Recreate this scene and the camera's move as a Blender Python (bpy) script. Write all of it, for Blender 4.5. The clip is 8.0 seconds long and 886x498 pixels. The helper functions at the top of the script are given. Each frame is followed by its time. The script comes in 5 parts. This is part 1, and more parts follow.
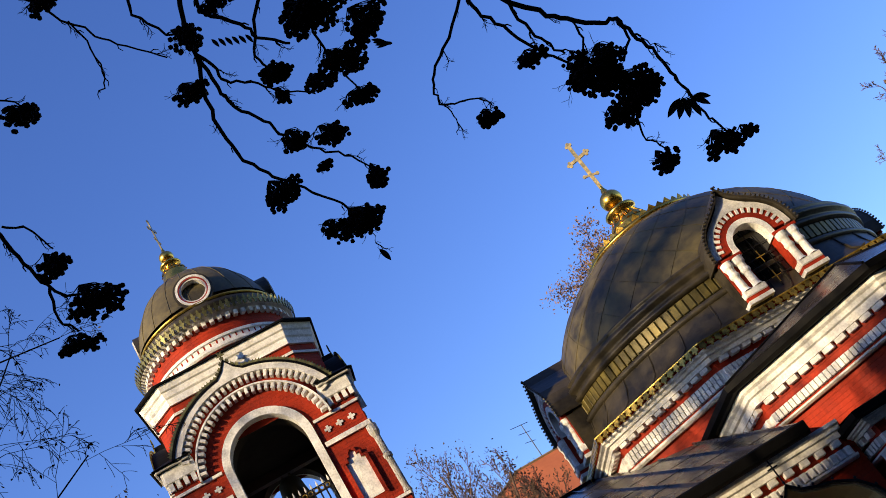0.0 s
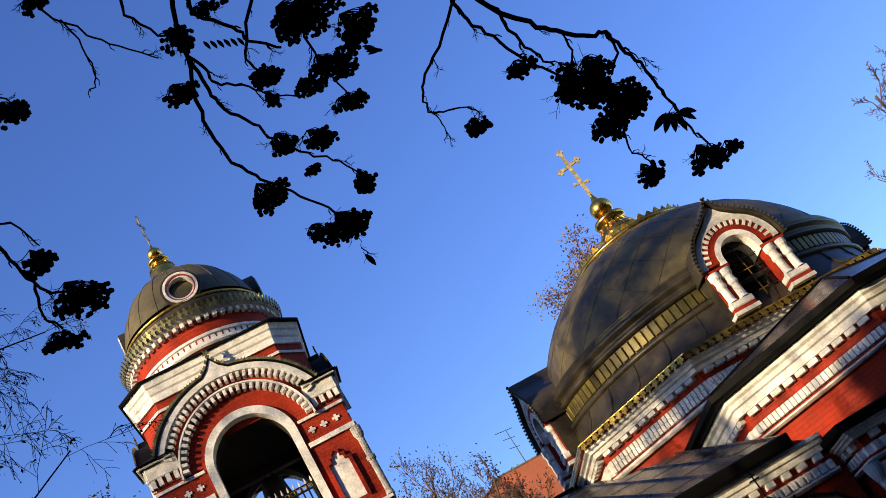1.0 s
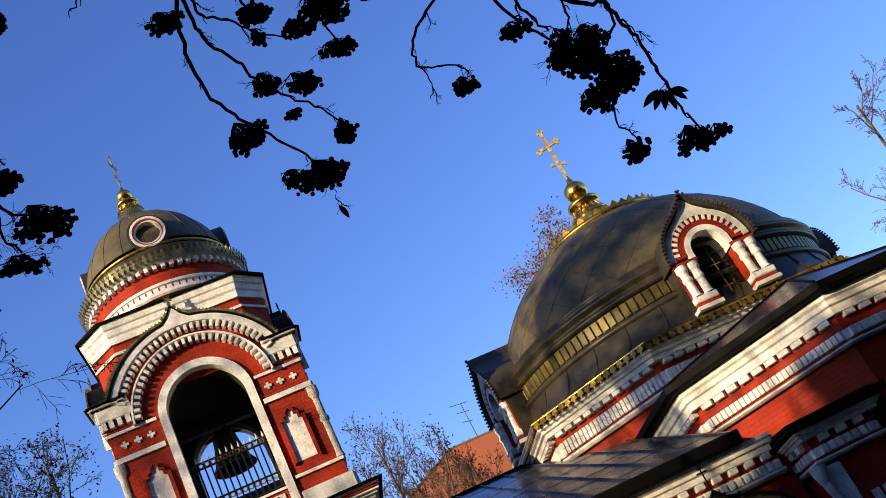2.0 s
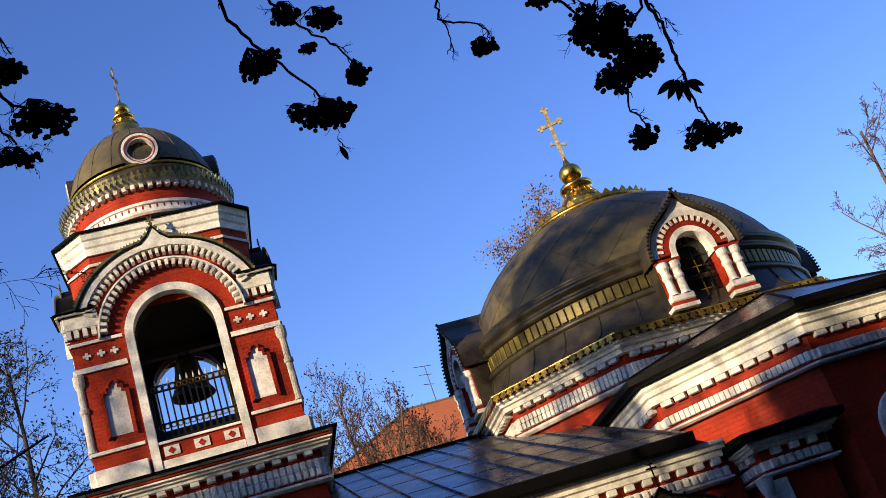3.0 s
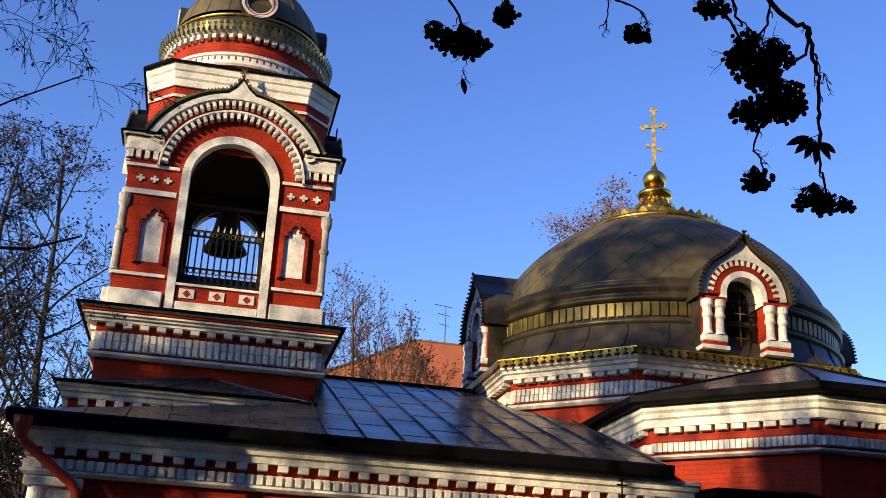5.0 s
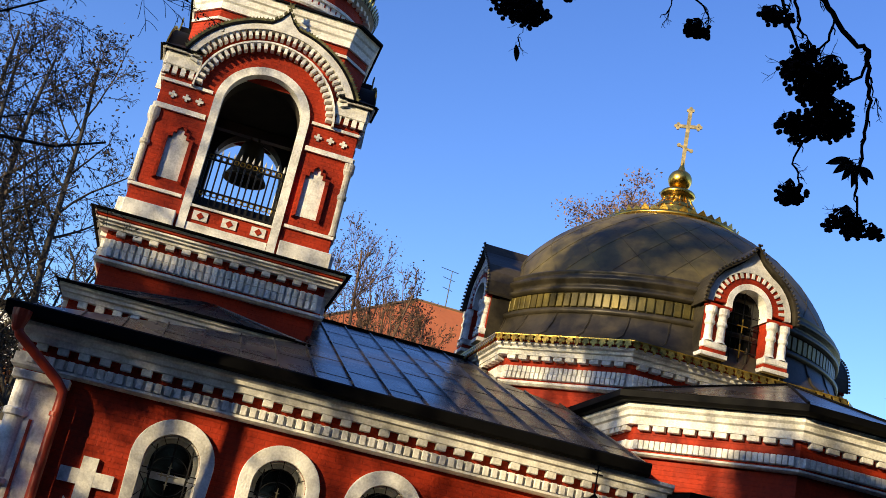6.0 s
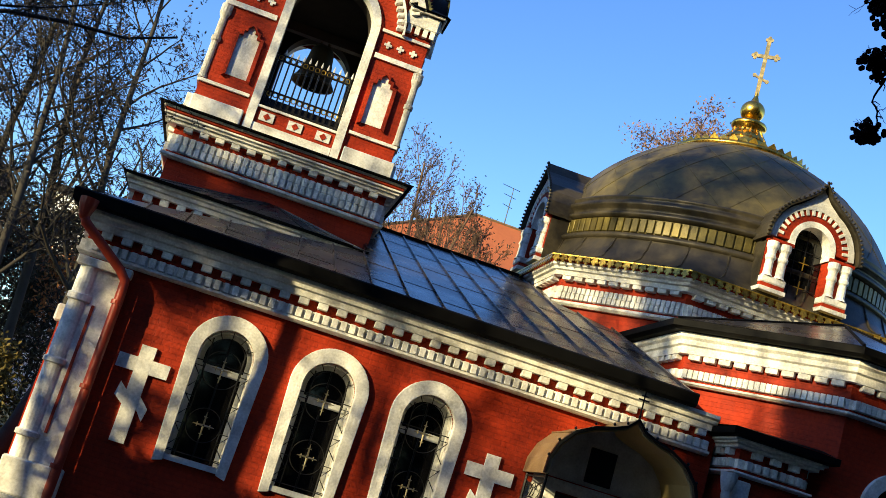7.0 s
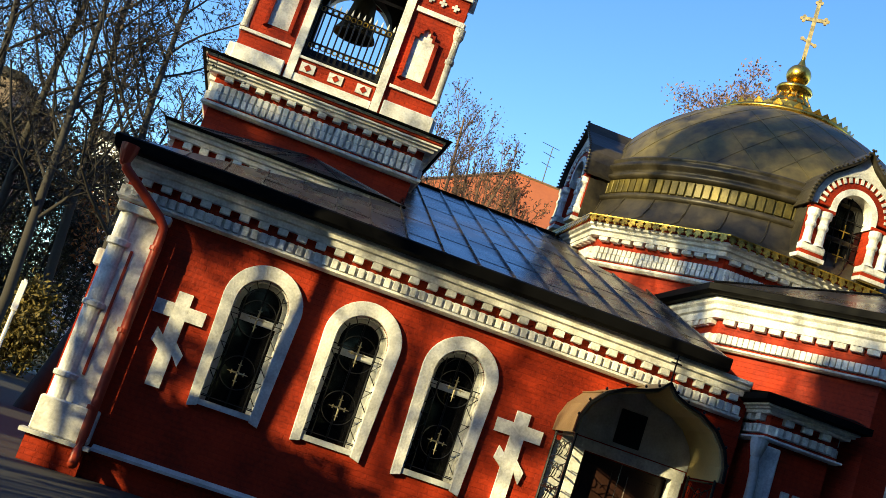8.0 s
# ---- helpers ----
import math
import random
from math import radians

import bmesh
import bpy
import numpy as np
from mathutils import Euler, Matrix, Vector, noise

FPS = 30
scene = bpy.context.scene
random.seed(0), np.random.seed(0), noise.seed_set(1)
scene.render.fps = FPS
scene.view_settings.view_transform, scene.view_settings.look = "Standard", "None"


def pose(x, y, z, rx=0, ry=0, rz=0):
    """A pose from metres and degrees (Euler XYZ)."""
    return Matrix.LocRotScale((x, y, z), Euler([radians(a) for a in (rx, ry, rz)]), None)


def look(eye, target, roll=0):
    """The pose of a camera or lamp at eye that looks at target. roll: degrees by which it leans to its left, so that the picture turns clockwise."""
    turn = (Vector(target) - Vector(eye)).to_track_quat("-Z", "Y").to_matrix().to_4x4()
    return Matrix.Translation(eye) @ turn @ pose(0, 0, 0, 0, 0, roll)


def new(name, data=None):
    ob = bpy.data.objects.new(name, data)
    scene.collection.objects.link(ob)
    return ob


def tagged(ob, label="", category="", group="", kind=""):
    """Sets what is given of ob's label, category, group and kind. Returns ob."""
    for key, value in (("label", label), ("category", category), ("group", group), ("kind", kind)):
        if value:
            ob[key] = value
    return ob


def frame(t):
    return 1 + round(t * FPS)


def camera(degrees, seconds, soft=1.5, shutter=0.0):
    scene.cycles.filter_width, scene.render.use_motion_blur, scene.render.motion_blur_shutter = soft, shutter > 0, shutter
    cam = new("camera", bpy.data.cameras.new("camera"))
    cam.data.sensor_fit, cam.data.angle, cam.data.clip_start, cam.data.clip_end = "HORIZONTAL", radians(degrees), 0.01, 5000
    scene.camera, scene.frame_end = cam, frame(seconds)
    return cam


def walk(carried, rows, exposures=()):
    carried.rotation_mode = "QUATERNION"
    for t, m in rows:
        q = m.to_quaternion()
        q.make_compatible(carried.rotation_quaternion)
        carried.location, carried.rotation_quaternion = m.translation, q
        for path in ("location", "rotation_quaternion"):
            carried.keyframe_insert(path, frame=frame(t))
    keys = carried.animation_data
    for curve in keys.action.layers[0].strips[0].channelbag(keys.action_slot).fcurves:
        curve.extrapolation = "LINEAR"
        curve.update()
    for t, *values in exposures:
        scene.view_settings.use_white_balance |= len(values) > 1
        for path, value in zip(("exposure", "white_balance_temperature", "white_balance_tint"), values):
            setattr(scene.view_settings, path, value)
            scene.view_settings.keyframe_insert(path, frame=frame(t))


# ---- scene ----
cam = camera(43.42, 8.0, soft=0.8)
PATH = [
    (0.0, pose(0.016, -0.041, 1.699, 121.45, 30.07, 3.55)),
    (0.5, pose(0.022, -0.049, 1.696, 121.06, 29.65, 2.97)),
    (1.0, pose(0.023, -0.057, 1.693, 120.93, 29.08, 2.12)),
    (1.5, pose(0.023, -0.034, 1.699, 119.40, 27.47, 0.02)),
    (2.8, pose(0.003, -0.000, 1.694, 114.42, 19.80, -6.00)),
    (3.0, pose(0.003, -0.000, 1.694, 113.77, 17.85, -7.03)),
    (3.5, pose(-0.000, -0.000, 1.700, 113.45, 13.67, -8.91)),
    (4.0, pose(-0.005, -0.017, 1.704, 113.23, 9.43, -9.87)),
    (4.5, pose(-0.019, 0.014, 1.723, 111.70, 0.93, -11.43)),
    (5.0, pose(-0.024, 0.023, 1.718, 110.15, -2.85, -12.43)),
    (5.2, pose(-0.026, 0.017, 1.707, 109.49, -4.12, -13.28)),
    (6.3, pose(-0.046, 0.022, 1.704, 107.86, -14.39, -15.06)),
    (6.5, pose(-0.046, 0.022, 1.704, 106.86, -15.42, -14.91)),
    (7.0, pose(-0.046, 0.022, 1.704, 103.75, -16.46, -12.99)),
    (7.5, pose(-0.046, 0.022, 1.704, 102.02, -17.47, -12.05)),
    (8.0, pose(-0.046, 0.022, 1.704, 101.04, -18.60, -11.48)),
]
walk(cam, PATH, exposures=((0.0, 0.77, 6500, 9), (5.0, 0.78, 6550, 8), (6.5, 1.04, 6700, -3), (8.0, 1.34, 6850, -12)))

# ---- light ----
SUN_TURN, SUN_UP = 57.0, 16.0   # degrees from the facade's normal towards the west; height
to_sun = Vector((-math.sin(radians(SUN_TURN)) * math.cos(radians(SUN_UP)),
                 -math.cos(radians(SUN_TURN)) * math.cos(radians(SUN_UP)), math.sin(radians(SUN_UP))))
world = bpy.data.worlds.new("sky")
scene.world = world
world.use_nodes = True
sky = world.node_tree.nodes.new("ShaderNodeTexSky")
sky.sky_type, sky.sun_disc = "NISHITA", False
sky.sun_elevation = radians(SUN_UP)
sky.sun_rotation = radians(180 + SUN_TURN)
sky.altitude, sky.air_density, sky.dust_density, sky.ozone_density = 200, 1.0, 0.2, 3.0
back = world.node_tree.nodes["Background"]
deep = world.node_tree.nodes.new("ShaderNodeHueSaturation")
deep.inputs["Saturation"].default_value, deep.inputs["Hue"].default_value = 1.18, 0.522
world.node_tree.links.new(sky.outputs[0], deep.inputs["Color"])
world.node_tree.links.new(deep.outputs[0], back.inputs[0])
back.inputs[1].default_value = 0.16
sun = new("sun", bpy.data.lights.new("sun", "SUN"))
sun.data.energy, sun.data.angle, sun.data.color = 4.3, radians(0.53), (1.0, 0.76, 0.45)
sun.matrix_world = look(to_sun * 60, (0, 0, 0))

# ---- materials ----


def mat(name, colour, rough=0.7, metal=0.0, vary=0.25, scale=3.0, fine=40.0, bump=0.2, stain=None, random_hue=0.0, spec=0.4, bricks=False, wave=False):
    m = bpy.data.materials.new(name)
    m.use_nodes = True
    n, l = m.node_tree.nodes, m.node_tree.links
    b = n["Principled BSDF"]
    b.inputs["Roughness"].default_value, b.inputs["Metallic"].default_value = rough, metal
    b.inputs["Specular IOR Level"].default_value = spec
    geo = n.new("ShaderNodeNewGeometry")
    big, small = n.new("ShaderNodeTexNoise"), n.new("ShaderNodeTexNoise")
    big.inputs["Scale"].default_value, big.inputs["Detail"].default_value = scale, 6
    small.inputs["Scale"].default_value, small.inputs["Detail"].default_value = fine, 4
    for t in (big, small):
        l.new(geo.outputs["Position"], t.inputs["Vector"])
    ramp = n.new("ShaderNodeValToRGB")
    lo = tuple(c * (1 - vary) for c in colour) if stain is None else stain
    hi = tuple(min(1, c * (1 + vary * 0.5)) for c in colour)
    ramp.color_ramp.elements[0].position, ramp.color_ramp.elements[1].position = 0.32, 0.62
    ramp.color_ramp.elements[0].color, ramp.color_ramp.elements[1].color = (*lo, 1), (*hi, 1)
    mix = n.new("ShaderNodeMath")
    mix.operation = "MULTIPLY_ADD"
    mix.inputs[1].default_value = 0.35
    l.new(small.outputs["Fac"], mix.inputs[0])
    sc = n.new("ShaderNodeMath")
    sc.operation = "MULTIPLY"
    sc.inputs[1].default_value = 0.65
    l.new(big.outputs["Fac"], sc.inputs[0])
    l.new(sc.outputs[0], mix.inputs[2])
    l.new(mix.outputs[0], ramp.inputs[0])
    colour_out = ramp.outputs[0]
    if random_hue:
        info, hsv, mr = n.new("ShaderNodeObjectInfo"), n.new("ShaderNodeHueSaturation"), n.new("ShaderNodeMapRange")
        mr.inputs["To Min"].default_value, mr.inputs["To Max"].default_value = 1 - random_hue, 1 + random_hue
        l.new(info.outputs["Random"], mr.inputs["Value"])
        l.new(mr.outputs[0], hsv.inputs["Value"])
        l.new(colour_out, hsv.inputs["Color"])
        colour_out = hsv.outputs[0]
    height = small.outputs["Fac"]
    if bricks:
        # courses and joints showing through thick paint
        sep, comb = n.new("ShaderNodeSeparateXYZ"), n.new("ShaderNodeCombineXYZ")
        add = n.new("ShaderNodeMath")
        l.new(geo.outputs["Position"], sep.inputs[0])
        l.new(sep.outputs["X"], add.inputs[0])
        l.new(sep.outputs["Y"], add.inputs[1])
        l.new(add.outputs[0], comb.inputs["X"])
        l.new(sep.outputs["Z"], comb.inputs["Y"])
        br = n.new("ShaderNodeTexBrick")
        br.inputs["Scale"].default_value = 1.0
        br.inputs["Brick Width"].default_value, br.inputs["Row Height"].default_value = 0.26, 0.078
        br.inputs["Mortar Size"].default_value, br.inputs["Mortar Smooth"].default_value = 0.007, 0.4
        br.inputs["Color1"].default_value, br.inputs["Color2"].default_value = (1, 1, 1, 1), (0.78, 0.78, 0.78, 1)
        br.inputs["Mortar"].default_value = (0.62, 0.62, 0.62, 1)
        l.new(comb.outputs[0], br.inputs["Vector"])
        mul = n.new("ShaderNodeMix")
        mul.data_type, mul.blend_type = "RGBA", "MULTIPLY"
        mul.inputs["Factor"].default_value = 0.45
        l.new(colour_out, mul.inputs["A"])
        l.new(br.outputs["Color"], mul.inputs["B"])
        colour_out = mul.outputs["Result"]
        hsum = n.new("ShaderNodeMath")
        hsum.operation = "MULTIPLY_ADD"
        hsum.inputs[1].default_value = -1.2
        l.new(br.outputs["Fac"], hsum.inputs[0])
        l.new(small.outputs["Fac"], hsum.inputs[2])
        height = hsum.outputs[0]
    l.new(colour_out, b.inputs["Base Color"])
    if rough < 0.9:
        rr = n.new("ShaderNodeMapRange")
        rr.inputs["To Min"].default_value, rr.inputs["To Max"].default_value = max(0.05, rough - 0.12), min(1, rough + 0.12)
        l.new(big.outputs["Fac"], rr.inputs["Value"])
        l.new(rr.outputs[0], b.inputs["Roughness"])
    if bump:
        bp = n.new("ShaderNodeBump")
        bp.inputs["Strength"].default_value, bp.inputs["Distance"].default_value = bump, 0.02
        l.new(height, bp.inputs["Height"])
        l.new(bp.outputs[0], b.inputs["Normal"])
    return m


RED = mat("red_brick_paint", (0.37, 0.030, 0.009), 0.7, vary=0.28, scale=1.6, fine=18, bump=0.6, spec=0.18, stain=(0.18, 0.015, 0.006), bricks=True)
WHITE = mat("white_limewash", (0.80, 0.79, 0.75), 0.75, spec=0.25, vary=0.2, scale=4.0, fine=28, bump=0.45, stain=(0.44, 0.43, 0.40), random_hue=0.12)
GREYW = mat("weathered_white_metal", (0.55, 0.56, 0.55), 0.6, vary=0.25, scale=4, fine=30, stain=(0.36, 0.36, 0.34))
ROOF = mat("dark_roof_sheet", (0.042, 0.038, 0.04), 0.27, 0.4, vary=0.4, scale=1.5, fine=14, bump=0.12, stain=(0.03, 0.024, 0.02), random_hue=0.2)
BLACK = mat("black_gutter_paint", (0.004, 0.004, 0.0045), 0.6, 0.0, bump=0.1, spec=0.06)
DOME = mat("patinated_dome_copper", (0.098, 0.080, 0.034), 0.52, 0.06, vary=0.6, scale=1.1, fine=7, bump=0.3, stain=(0.035, 0.03, 0.02), spec=0.3)
DOMEB = mat("patinated_band_copper", (0.048, 0.040, 0.026), 0.42, 0.15, vary=0.6, scale=2, fine=12, bump=0.25, stain=(0.022, 0.019, 0.014), spec=0.3)
OLIVE = mat("olive_gilt_panel", (0.125, 0.098, 0.022), 0.45, 0.25, vary=0.5, scale=3, fine=20, random_hue=0.45)
GOLD = mat("gilded_metal", (0.72, 0.43, 0.08), 0.28, 1.0, vary=0.25, scale=5, fine=30, bump=0.08)
PALEGILT = mat("pale_polished_gilt", (0.46, 0.32, 0.11), 0.26, 0.95, vary=0.3, scale=9, fine=40, bump=0.05)
DULLGILT = mat("dull_silver_gilt", (0.30, 0.26, 0.17), 0.4, 0.7, vary=0.3, scale=9, fine=40, bump=0.05)
OLDGOLD = mat("worn_gilt_crest", (0.5, 0.33, 0.06), 0.35, 0.8, vary=0.5, scale=8, fine=40, stain=(0.09, 0.065, 0.02), random_hue=0.4)
MOSSY = mat("olive_green_crest", (0.15, 0.14, 0.05), 0.45, 0.4, vary=0.5, scale=8, fine=40, stain=(0.05, 0.05, 0.025), random_hue=0.4)
IRON = mat("black_wrought_iron", (0.02, 0.02, 0.022), 0.45, 0.7, bump=0.1)
# near-black so the belfry interior reads as deep shade
DARK = mat("shade_dark_interior", (0.035, 0.028, 0.022), 0.9, bump=0.1)
BRONZE = mat("dark_bell_bronze", (0.10, 0.075, 0.045), 0.45, 0.8)
WOOD = mat("dark_brown_door_wood", (0.03, 0.012, 0.008), 0.4, vary=0.4, fine=30)
CREAM = mat("cream_canopy_lining", (0.48, 0.39, 0.18), 0.6, vary=0.15)
TAN = mat("brown_canopy_sheet", (0.22, 0.15, 0.085), 0.42, 0.25)
REDPIPE = mat("red_painted_pipe", (0.33, 0.04, 0.02), 0.4, vary=0.25, fine=25)
ASPHALT = mat("worn_asphalt", (0.026, 0.025, 0.025), 0.85, vary=0.3, scale=0.6, fine=30)
ORANGE = mat("orange_brick_far", (0.34, 0.095, 0.034), 0.8, vary=0.2, scale=0.3, fine=3, bricks=False)
BARK = mat("grey_brown_bark", (0.024, 0.020, 0.016), 0.9, vary=0.35, scale=4, fine=25)
# rowan bark, berries and leaves: shade against the sky put into near-black colours
TWIG = mat("silhouette_rowan_bark", (0.014, 0.011, 0.009), 0.9, spec=0.1, vary=0.3, scale=30, fine=200, bump=0.1)
BERRY = mat("silhouette_rowan_berry", (0.012, 0.004, 0.004), 0.7, vary=0.4, scale=60, fine=300, bump=0.1, spec=0.06)
DRYLEAF = mat("silhouette_withered_leaf", (0.014, 0.011, 0.007), 0.8, vary=0.4, scale=20, fine=100)
glass = bpy.data.materials.new("dark_window_glass")
glass.use_nodes = True
gb = glass.node_tree.nodes["Principled BSDF"]
gb.inputs["Base Color"].default_value = (0.004, 0.004, 0.005, 1)
gb.inputs["Roughness"].default_value = 0.06
GLASS = glass

# ---- building helpers ----


def mesh_of(name, bm, material, smooth=False):
    bmesh.ops.recalc_face_normals(bm, faces=bm.faces)
    me = bpy.data.meshes.new(name)
    bm.to_mesh(me)
    bm.free()
    me.materials.append(material)
    if smooth:
        for f in me.polygons:
            f.use_smooth = True
    return me


def thing(name, at, label, category, group="", kind=""):
    ob = new(name)
    ob.empty_display_size = 0.3
    ob.matrix_basis = Matrix.Translation(at)
    return tagged(ob, label, category, group, kind)


def under(ob, parent):
    """Parts are modelled at their place in the world."""
    ob.parent = parent
    ob.matrix_parent_inverse = parent.matrix_basis.inverted() if parent.parent is None else Matrix()
    return ob


def part(name, bm, material, parent, label="", smooth=False):
    ob = new(name, mesh_of(name, bm, material, smooth))
    under(ob, parent)
    return tagged(ob, label)


def piece(name, me, m, parent):
    """One of many alike pieces, on a shared mesh."""
    ob = new(name, me)
    under(ob, parent)
    ob.matrix_basis = m
    return ob


def box(bm, x0, x1, y0, y1, z0, z1, m=None):
    v = [bm.verts.new((x, y, z)) for z in (z0, z1) for x, y in ((x0, y0), (x1, y0), (x1, y1), (x0, y1))]
    for f in ((3, 2, 1, 0), (4, 5, 6, 7), (0, 1, 5, 4), (1, 2, 6, 5), (2, 3, 7, 6), (3, 0, 4, 7)):
        bm.faces.new([v[i] for i in f])
    if m:
        bmesh.ops.transform(bm, matrix=m, verts=v)
    return v


def boxes(*rows, m=None):
    bm = bmesh.new()
    for r in rows:
        box(bm, *r, m=m)
    return bm


def bevelled(bm, w=0.008):
    bmesh.ops.bevel(bm, geom=bm.edges[:], offset=w, segments=1, affect="EDGES")
    return bm


def prism(bm, pts, y0, y1, m=None):
    """A polygon in x and z, as deep as y0 to y1."""
    a = [bm.verts.new((x, y0, z)) for x, z in pts]
    b = [bm.verts.new((x, y1, z)) for x, z in pts]
    bm.faces.new(a)
    bm.faces.new(b[::-1])
    for i in range(len(pts)):
        j = (i + 1) % len(pts)
        bm.faces.new((a[i], b[i], b[j], a[j]))
    if m:
        bmesh.ops.transform(bm, matrix=m, verts=a + b)
    return bm


def ring(bm, inner, outer, y0, y1, m=None):
    """A band between two open outlines of as many points, in x and z, as deep as y0 to y1."""
    n = len(inner)
    vs = [[bm.verts.new((p[0], y, p[1])) for p in line] for y in (y0, y1) for line in (inner, outer)]
    for i in range(n - 1):
        bm.faces.new((vs[0][i], vs[0][i + 1], vs[1][i + 1], vs[1][i]))
        bm.faces.new((vs[2][i + 1], vs[2][i], vs[3][i], vs[3][i + 1]))
        bm.faces.new((vs[0][i + 1], vs[0][i], vs[2][i], vs[2][i + 1]))
        bm.faces.new((vs[1][i], vs[1][i + 1], vs[3][i + 1], vs[3][i]))
    for i in (0, n - 1):
        bm.faces.new((vs[0][i], vs[1][i], vs[3][i], vs[2][i]))
    if m:
        bmesh.ops.transform(bm, matrix=m, verts=[v for row in vs for v in row])
    return bm


def arch(cx, z0, spring, r, n=20):
    """The outline of a round-headed opening from its left foot to its right foot."""
    pts = [(cx - r, z0)] + [(cx - r * math.cos(math.pi * i / n), spring + r * math.sin(math.pi * i / n)) for i in range(n + 1)]
    return pts + [(cx + r, z0)]


def arc(cx, cz, r, a0=0, a1=180, n=24):
    return [(cx - r * math.cos(radians(a0 + (a1 - a0) * i / n)), cz + r * math.sin(radians(a0 + (a1 - a0) * i / n))) for i in range(n + 1)]


def holed(bm, outline, hole, y0, y1, m=None):
    """A wall slab with an outline in x and z and a hole (both closed outlines), bridged face by face."""
    made = []
    for y in (y0, y1):
        vo = [bm.verts.new((x, y, z)) for x, z in outline]
        vh = [bm.verts.new((x, y, z)) for x, z in hole]
        es = [bm.edges.new((v[i], v[(i + 1) % len(v)])) for v in (vo, vh) for i in range(len(v))]
        bmesh.ops.triangle_fill(bm, use_beauty=True, edges=es)
        made.append((vo, vh))
    for k in (0, 1):
        a, b = made[0][k], made[1][k]
        for i in range(len(a)):
            j = (i + 1) % len(a)
            bm.faces.new((a[i], a[j], b[j], b[i]))
    if m:
        bmesh.ops.transform(bm, matrix=m, verts=[v for q in made for w in q for v in w])
    return bm


def sweep(bm, profile, path, closed=False):
    """A moulding: profile rows of (out, z), swept with mitred corners along a path in x and y whose outer side is on the right hand."""
    n, rows = len(path), []
    for i in range(n):
        p = Vector(path[i])
        ds = []
        if closed or i > 0:
            ds.append((p - Vector(path[i - 1])).normalized())
        if closed or i < n - 1:
            ds.append((Vector(path[(i + 1) % n]) - p).normalized())
        ns = [Vector((d.y, -d.x)) for d in ds]
        k = sum(ns, Vector((0, 0)))
        k = k / (k.length_squared / len(ns))
        rows.append([bm.verts.new((p.x + k.x * o, p.y + k.y * o, z)) for o, z in profile])
    for i in range(n if closed else n - 1):
        a, b = rows[i], rows[(i + 1) % n]
        for j in range(len(profile)):
            k = (j + 1) % len(profile)
            bm.faces.new((a[j], b[j], b[k], a[k]))
    if not closed:
        bm.faces.new(rows[0])
        bm.faces.new(rows[-1][::-1])
    return bm


def along(path, pitch, closed=False, inset=0.0):
    """Poses at even steps on a path, x along it and y to its inner side."""
    out = []
    n = len(path)
    for i in range(n if closed else n - 1):
        a, b = Vector(path[i]), Vector(path[(i + 1) % n])
        d = b - a
        length = d.length - 2 * inset
        k = max(1, round(length / pitch))
        turn = math.atan2(d.y, d.x)
        for j in range(k):
            q = a + d.normalized() * (inset + (j + 0.5) * length / k)
            out.append(pose(q.x, q.y, 0, 0, 0, math.degrees(turn)))
    return out


def lathe(bm, profile, n=32, m=None, a0=0.0, a1=360.0):
    """A turned body: rows of (radius, z)."""
    full = abs(a1 - a0) >= 360
    k = n if full else n + 1
    rows = []
    for r, z in profile:
        rows.append([bm.verts.new((r * math.cos(radians(a0 + (a1 - a0) * i / n)), r * math.sin(radians(a0 + (a1 - a0) * i / n)), z)) for i in range(k)])
    for a, b in zip(rows, rows[1:]):
        for i in range(n):
            j = (i + 1) % k
            bm.faces.new((a[i], a[j], b[j], b[i]))
    if m:
        bmesh.ops.transform(bm, matrix=m, verts=[v for r in rows for v in r])
    return bm


def tube(bm, pts, r0, r1=None, sides=6):
    """A round bar along points in space, tapering from r0 to r1."""
    r1 = r0 if r1 is None else r1
    pts = [Vector(p) for p in pts]
    rows = []
    for i, p in enumerate(pts):
        d = (pts[min(i + 1, len(pts) - 1)] - pts[max(i - 1, 0)]).normalized()
        u = d.cross(Vector((0, 0, 1)) if abs(d.z) < 0.9 else Vector((1, 0, 0))).normalized()
        w = d.cross(u)
        r = r0 + (r1 - r0) * i / max(1, len(pts) - 1)
        rows.append([bm.verts.new(p + (u * math.cos(2 * math.pi * k / sides) + w * math.sin(2 * math.pi * k / sides)) * r) for k in range(sides)])
    for a, b in zip(rows, rows[1:]):
        for k in range(sides):
            j = (k + 1) % sides
            bm.faces.new((a[k], a[j], b[j], b[k]))
    bm.faces.new(rows[0])
    bm.faces.new(rows[-1][::-1])
    return bm


def hull(bm, *faces):
    """Flat faces given by their corners."""
    for f in faces:
        bm.faces.new([bm.verts.new(p) for p in f])
    bmesh.ops.remove_doubles(bm, verts=bm.verts[:], dist=0.001)
    return bm


def slab(bm, corners, thick):
    """A flat sheet through the corners, thickened downwards."""
    a = [bm.verts.new(p) for p in corners]
    b = [bm.verts.new((p[0], p[1], p[2] - thick)) for p in corners]
    bm.faces.new(a)
    bm.faces.new(b[::-1])
    for i in range(len(a)):
        j = (i + 1) % len(a)
        bm.faces.new((a[i], b[i], b[j], a[j]))
    return bm


def rect(out, z0, z1, back=-0.05):
    return [(back, z0), (out, z0), (out, z1), (back, z1)]


